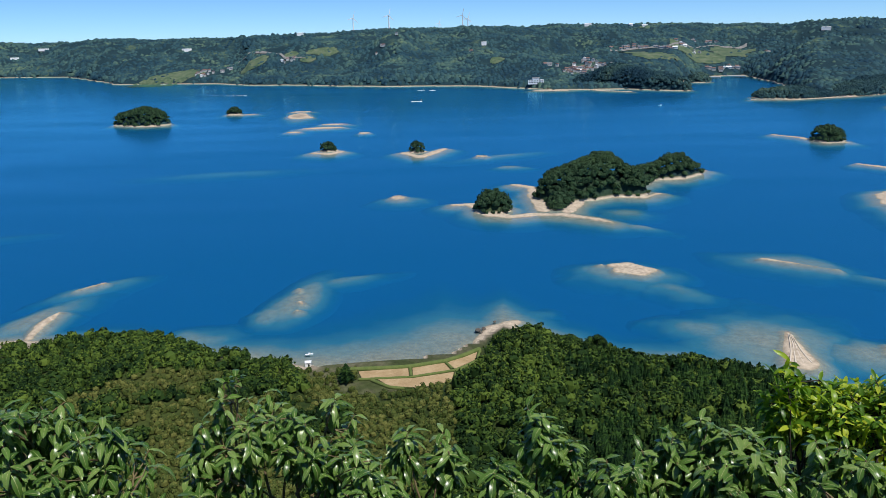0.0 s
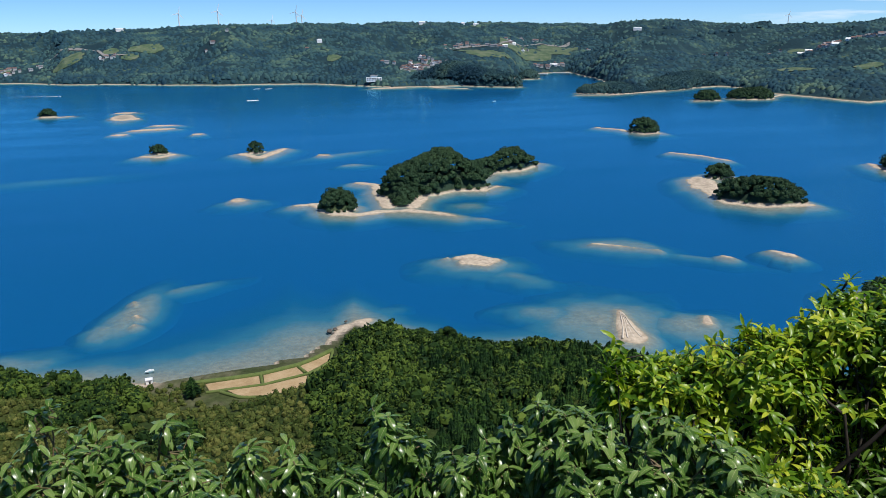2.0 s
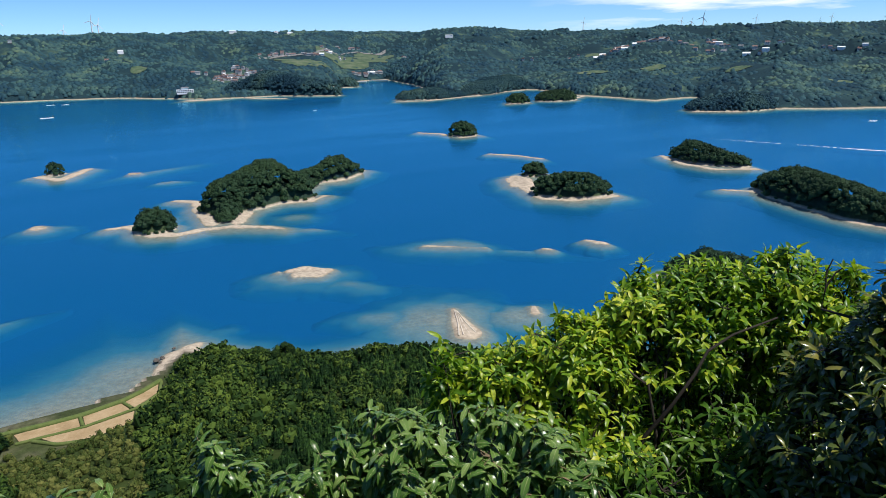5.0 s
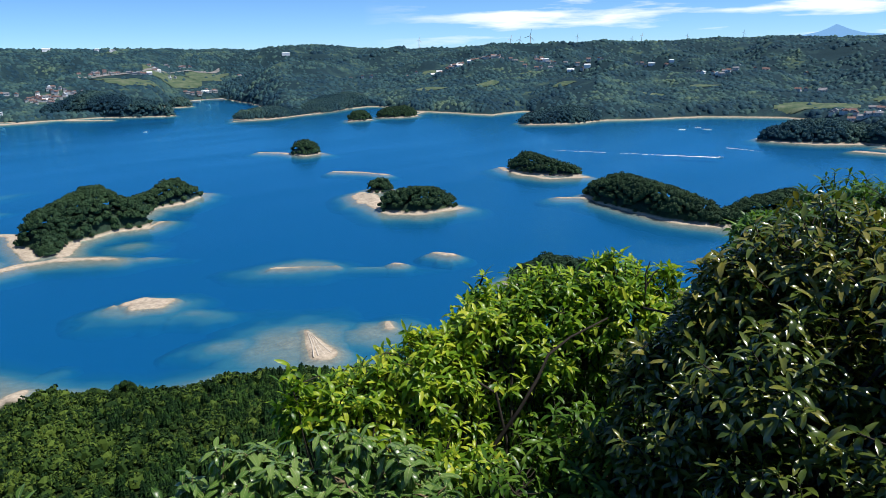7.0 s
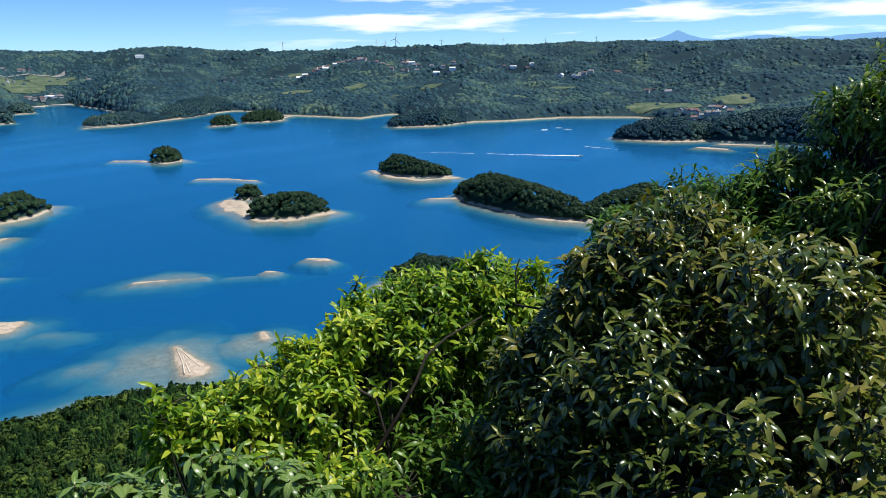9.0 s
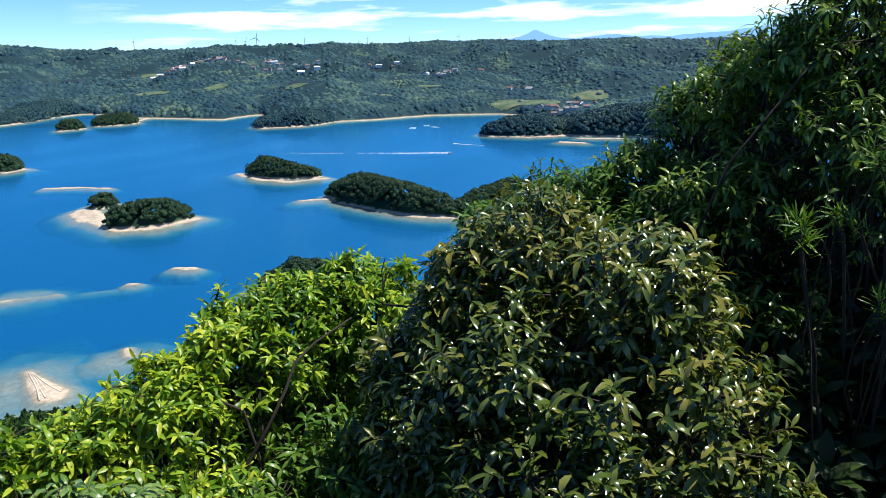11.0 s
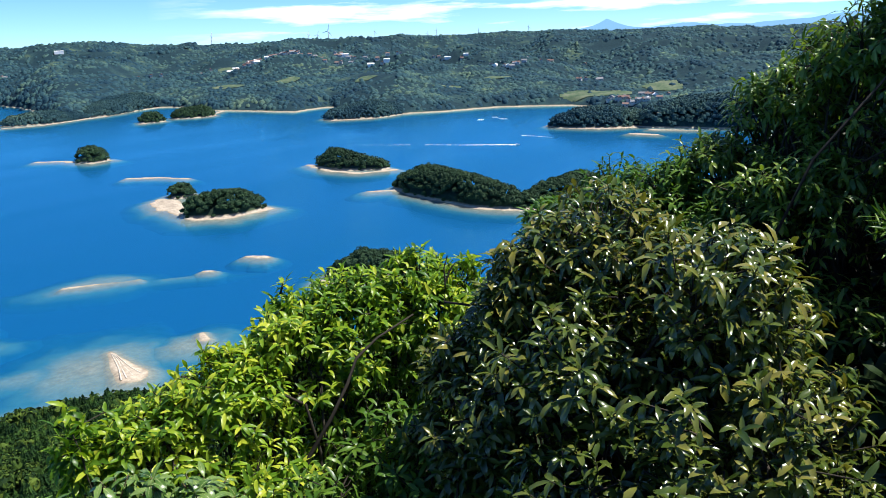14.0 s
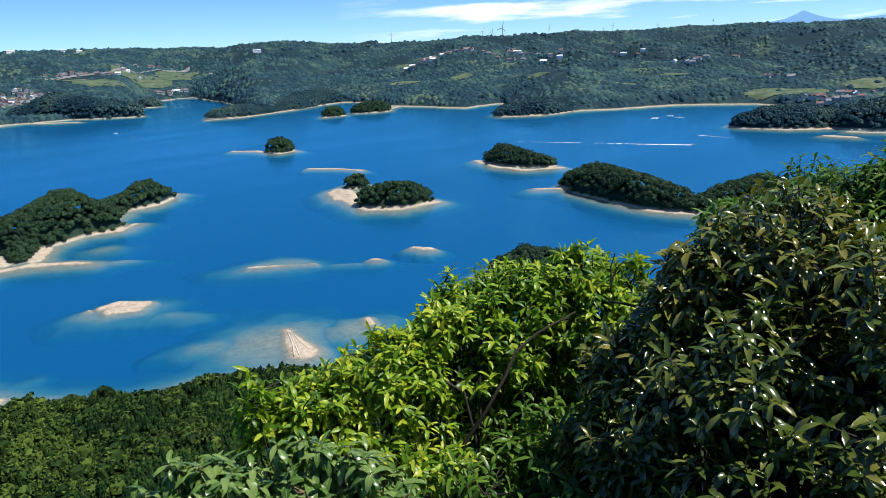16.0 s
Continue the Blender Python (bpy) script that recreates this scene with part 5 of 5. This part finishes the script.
# ---- terraced paddies by the cove ----
def slab(name, pts, z0, z1, mat, label, category):
    bm = bmesh.new()
    lo, hi = [bm.verts.new((x, y, z0)) for x, y in pts], [bm.verts.new((x, y, z1)) for x, y in pts]
    bm.faces.new(hi)
    n = len(pts)
    for i in range(n):
        j = (i + 1) % n
        bm.faces.new((lo[i], lo[j], hi[j], hi[i]))
    bmesh.ops.recalc_face_normals(bm, faces=bm.faces)
    ob = part(name, bm, mat, None)
    return tagged(ob, label, category, kind="structure")


PADDIES = [((-41, 306.3), (-38.5, 298.6), (-17.0, 299.8), (-17.8, 308.4)), ((-15.8, 308.6), (-15.2, 300.2), (2.2, 305.6), (-0.8, 313.2)), ((0.9, 313.8), (4.2, 306.6), (14.2, 316.2), (15.6, 325.0)),
           ((-31, 297.6), (-25, 290.2), (-6, 286.4), (2.6, 296.0), (3.6, 303.4), (-15, 298.2))]
for q in PADDIES:
    slab("paddy", [(x * 0.982, y * 0.982) for x, y in q], 0.5, 2.95, M_PADDY, "dry tan rice paddy beside the cove", "paddy field")


def dike(pts, wide=1.1, high=1.75):
    v, f = tube([(x * 0.982, y * 0.982, high + 1.1) for x, y in pts], wide * 0.75, wide * 0.75, 6)
    v[:, 2] += 0.12 * fbm(v[:, 0] * 1.1, v[:, 1] * 1.1, 2, 5)
    ob = new("dike", np_mesh("dike", v, f, [M_DIKE], True))
    tagged(ob, "grassy green dike between the paddies", "dike", kind="structure")


def dense(pts, n=14):
    pts = np.array(pts, float)
    t = np.linspace(0, len(pts) - 1, n)
    return np.stack([np.interp(t, np.arange(len(pts)), pts[:, k]) for k in (0, 1)], 1)


dike(dense([(-46, 308), (-30, 308.6), (-17, 309.6), (0, 314.8), (8, 320), (17, 327.5)], 26), 1.7, 1.9)
dike(dense([(-17, 308.6), (-16.0, 299.8)], 6))
dike(dense([(0, 313.6), (3.2, 306)], 6))
dike(dense([(-40, 298.0), (-16, 299.0), (3.6, 304.9), (9, 309)], 20), 1.0)
dike(dense([(-34, 297), (-25, 289.4), (-6, 285.5), (4, 296), (5, 304), (15, 315), (17, 326)], 26), 1.2)

# ---- small craft, hut and wakes ----
M_HULL = surface("boat_white_gelcoat", [(0.74, 0.75, 0.76), (0.82, 0.82, 0.82)], 0.5, 0.35, 0.5)
M_FOAM = surface("wake_foam", [(0.62, 0.68, 0.72), (0.82, 0.85, 0.86)], 0.4, 0.9, 0.1)
M_HUTROOF = surface("pale_sheet_roof", [(0.60, 0.62, 0.64), (0.72, 0.73, 0.74)], 0.5, 0.5)


def boat(m, length, label):
    ob = thing("motor_boat", label, "boat", "", m)
    v, f = [], []
    n = 9
    for i in range(n):
        t = i / (n - 1)
        half = length * 0.17 * (1 - max(0, (t - 0.45) / 0.55) ** 2.2) + 0.02
        x = (t - 0.5) * length
        rise = 0.10 * length * t ** 2
        v += [(x, -half, 0.07 * length + rise), (x, -half * 0.7, -0.04 * length), (x, half * 0.7, -0.04 * length), (x, half, 0.07 * length + rise)]
    for i in range(n - 1):
        for j in range(3):
            f.append((4 * i + j, 4 * i + j + 1, 4 * i + 5 + j, 4 * i + 4 + j))
        f.append((4 * i + 3, 4 * i, 4 * i + 4, 4 * i + 7))
    f.append((0, 1, 2, 3))
    np_part("hull", np_mesh("hull", v, f, [M_HULL], False), ob)
    cabin = part("cabin", box_bm(-0.12 * length, 0.14 * length, -0.10 * length, 0.10 * length, 0.05 * length, 0.20 * length), M_HULL, ob)
    part("windscreen", box_bm(0.10 * length, 0.15 * length, -0.09 * length, 0.09 * length, 0.12 * length, 0.185 * length), M_WINDOW, cabin)
    return ob


def wake(a, b, wide):
    a, b = np.array(a, float), np.array(b, float)
    d = (b - a) / np.linalg.norm(b - a)
    s = np.array((-d[1], d[0]))
    n = 40
    t = np.linspace(0, 1, n)
    jit = 1 + 0.5 * np.random.default_rng(3).uniform(-1, 1, n)
    w = wide * (0.25 + 0.9 * t) * jit * (t > 0.02)
    mid = a + (b - a) * t[:, None] + s * (0.3 * wide * np.sin(t * 9))[:, None]
    v = np.concatenate([np.c_[mid + s * w[:, None], np.full(n, 0.10)], np.c_[mid - s * w[:, None], np.full(n, 0.10)]])
    keep = grid_faces(2, n)[np.random.default_rng(int(wide * 100)).uniform(0, 1, n - 1) < 0.6 + 0.5 * t[1:]]
    ob = new("boat_wake", np_mesh("boat_wake", v, keep, [M_FOAM], True))
    tagged(ob, "streak of white foam behind a boat", "wake", kind="stuff")


WA, WB, WC, WD, SB, RAFT = (834.0, 653.0), (895.0, 511.0), (984.0, 498.0), (987.0, 555.0), (459.0, 1516.0), (-54.0, 1742.0)
FLOATS = [(1149.0, 733.0, 1), (1195.0, 730.0, 2), (1177.0, 701.0, 3), (-52.0, 2108.0, 1), (-19.0, 2097.0, 2)]
boat(pose(*WB, 0.0, 0, 0, -70), 9.0, "white motor boat under way leaving a foam wake")
wake(WA, WB, 2.8)
wake(WC, WD, 1.2)
wake((795.0, 745.0), WA, 0.9)
wake((-690, 2100), (-545, 2060), 2.6)
boat(pose(-545, 2060, 0, 0, 0, -15), 9.0, "white motor boat under way leaving a foam wake")
boat(pose(-67.5, 326.5, 0.1, 0, 0, 12), 4.0, "small white open boat moored off the cove")
boat(pose(*SB, 0, 0, 0, 10), 8.0, "white motor boat lying on open water")

hut = thing("boat_hut", "small white hut on the shore of the cove", "hut", "", pose(-65.3, 311.8, 1.0, 0, 0, 8) @ Matrix.Scale(0.8, 4))
part("wall", box_bm(-1.7, 1.7, -1.5, 1.5, -0.4, 2.7), M_WHITE, hut)
part("roof", gable_bm(2.0, 1.9, 2.7, 0.6), M_HUTROOF, hut)
part("door", box_bm(-0.2, 0.8, -1.56, -1.45, -0.2, 1.9), M_WINDOW, hut, "dark doorway")

raft = thing("fish_raft", "low pale floating fish raft with a short mast", "raft", "", pose(*RAFT, 0, 0, 0, 5))
for i in range(5):
    part("beam", box_bm(-13, 13, -6 + 3 * i - 0.5, -5 + 3 * i + 0.5, -0.2, 0.5), M_WHITE, raft)
part("mast", box_bm(11, 12, -0.5, 0.5, 0.4, 5), M_GREY, raft)
for x, y, k in FLOATS:
    f2 = thing("fish_raft", "low pale floating fish raft", "raft", "far fish rafts", pose(x, y, 0, 0, 0, 20 * k))
    for i in range(3):
        part("beam", box_bm(-9, 9, -4 + 4 * i - 0.6, -4 + 4 * i + 0.6, -0.2, 0.5), M_WHITE, f2)

# ---- single conifer, rocks on the spit ----
fir = thing("conifer_tree", "lone dark pointed conifer beside the paddies", "tree", "", pose(-44.5, 291, 2.4))
v, f = tube([(0, 0, -0.5), (0.05, 0, 4), (0, 0.05, 9)], 0.28, 0.08, 7)
np_part("trunk", np_mesh("trunk", v, f, [M_TRUNK], True), fir)
v, f = merged([(pv * (4.4, 4.4, 3.3) + (0, 0, 0.6), pf) for pv, pf in (cedar_tree(70, 11), cedar_tree(71, 10))])
np_part("crown", np_mesh("crown", v, f, [M_CEDAR], False), fir)
M_ROCK = surface("wet_dark_rock", [(0.07, 0.06, 0.05), (0.14, 0.12, 0.10)], 0.8, 0.7, 0.3, 0.1)
for x, y, s in ((17.5, 351, 1.5), (20.5, 353, 1.1), (19, 348, 0.8), (27, 362, 0.9)):
    pv, pf = lumpy(4, 8, 0.25, int(s * 100))
    ob = new("rock", np_mesh("rock", pv * (s * 1.4, s, s * 0.7), pf, [M_ROCK], False))
    ob.matrix_basis = pose(x, y, 0.5, 0, 0, s * 77)
    tagged(ob, "dark weathered rock on the sand spit", "rock", "rocks on the spit")

# ---- ribs of sand on the long bar ----
M_RIB = surface("rib_sand", [(0.50, 0.43, 0.34), (0.62, 0.55, 0.45)], 0.6, 0.9, 0.1)
for i in range(4):
    s = i / 5
    a, b = np.array((174.6 + 1.2 * s, 337.0 - 3 * s)), np.array((160.5 + 14.0 * s, 304.0 - 2.0 * s))
    t = np.linspace(0, 1, 14)[:, None]
    p = a + (b - a) * t + np.array((1.0, 0.2)) * (0.9 * np.sin(t * 4 + i) * t)
    q, r = polar(p[:, 0], p[:, 1])
    v, f = tube(np.c_[p, np.full(14, 0.62)], 0.22, 0.45, 5)
    v[:, 2] = np.maximum(0.62 + (v[:, 2] - 0.62) * 1.0, 0.2)
    ob = new("sand_rib", np_mesh("sand_rib", v, f, [M_RIB], True))
    tagged(ob, "pale low ridge of sand along the bar", "sand ridge", kind="structure")
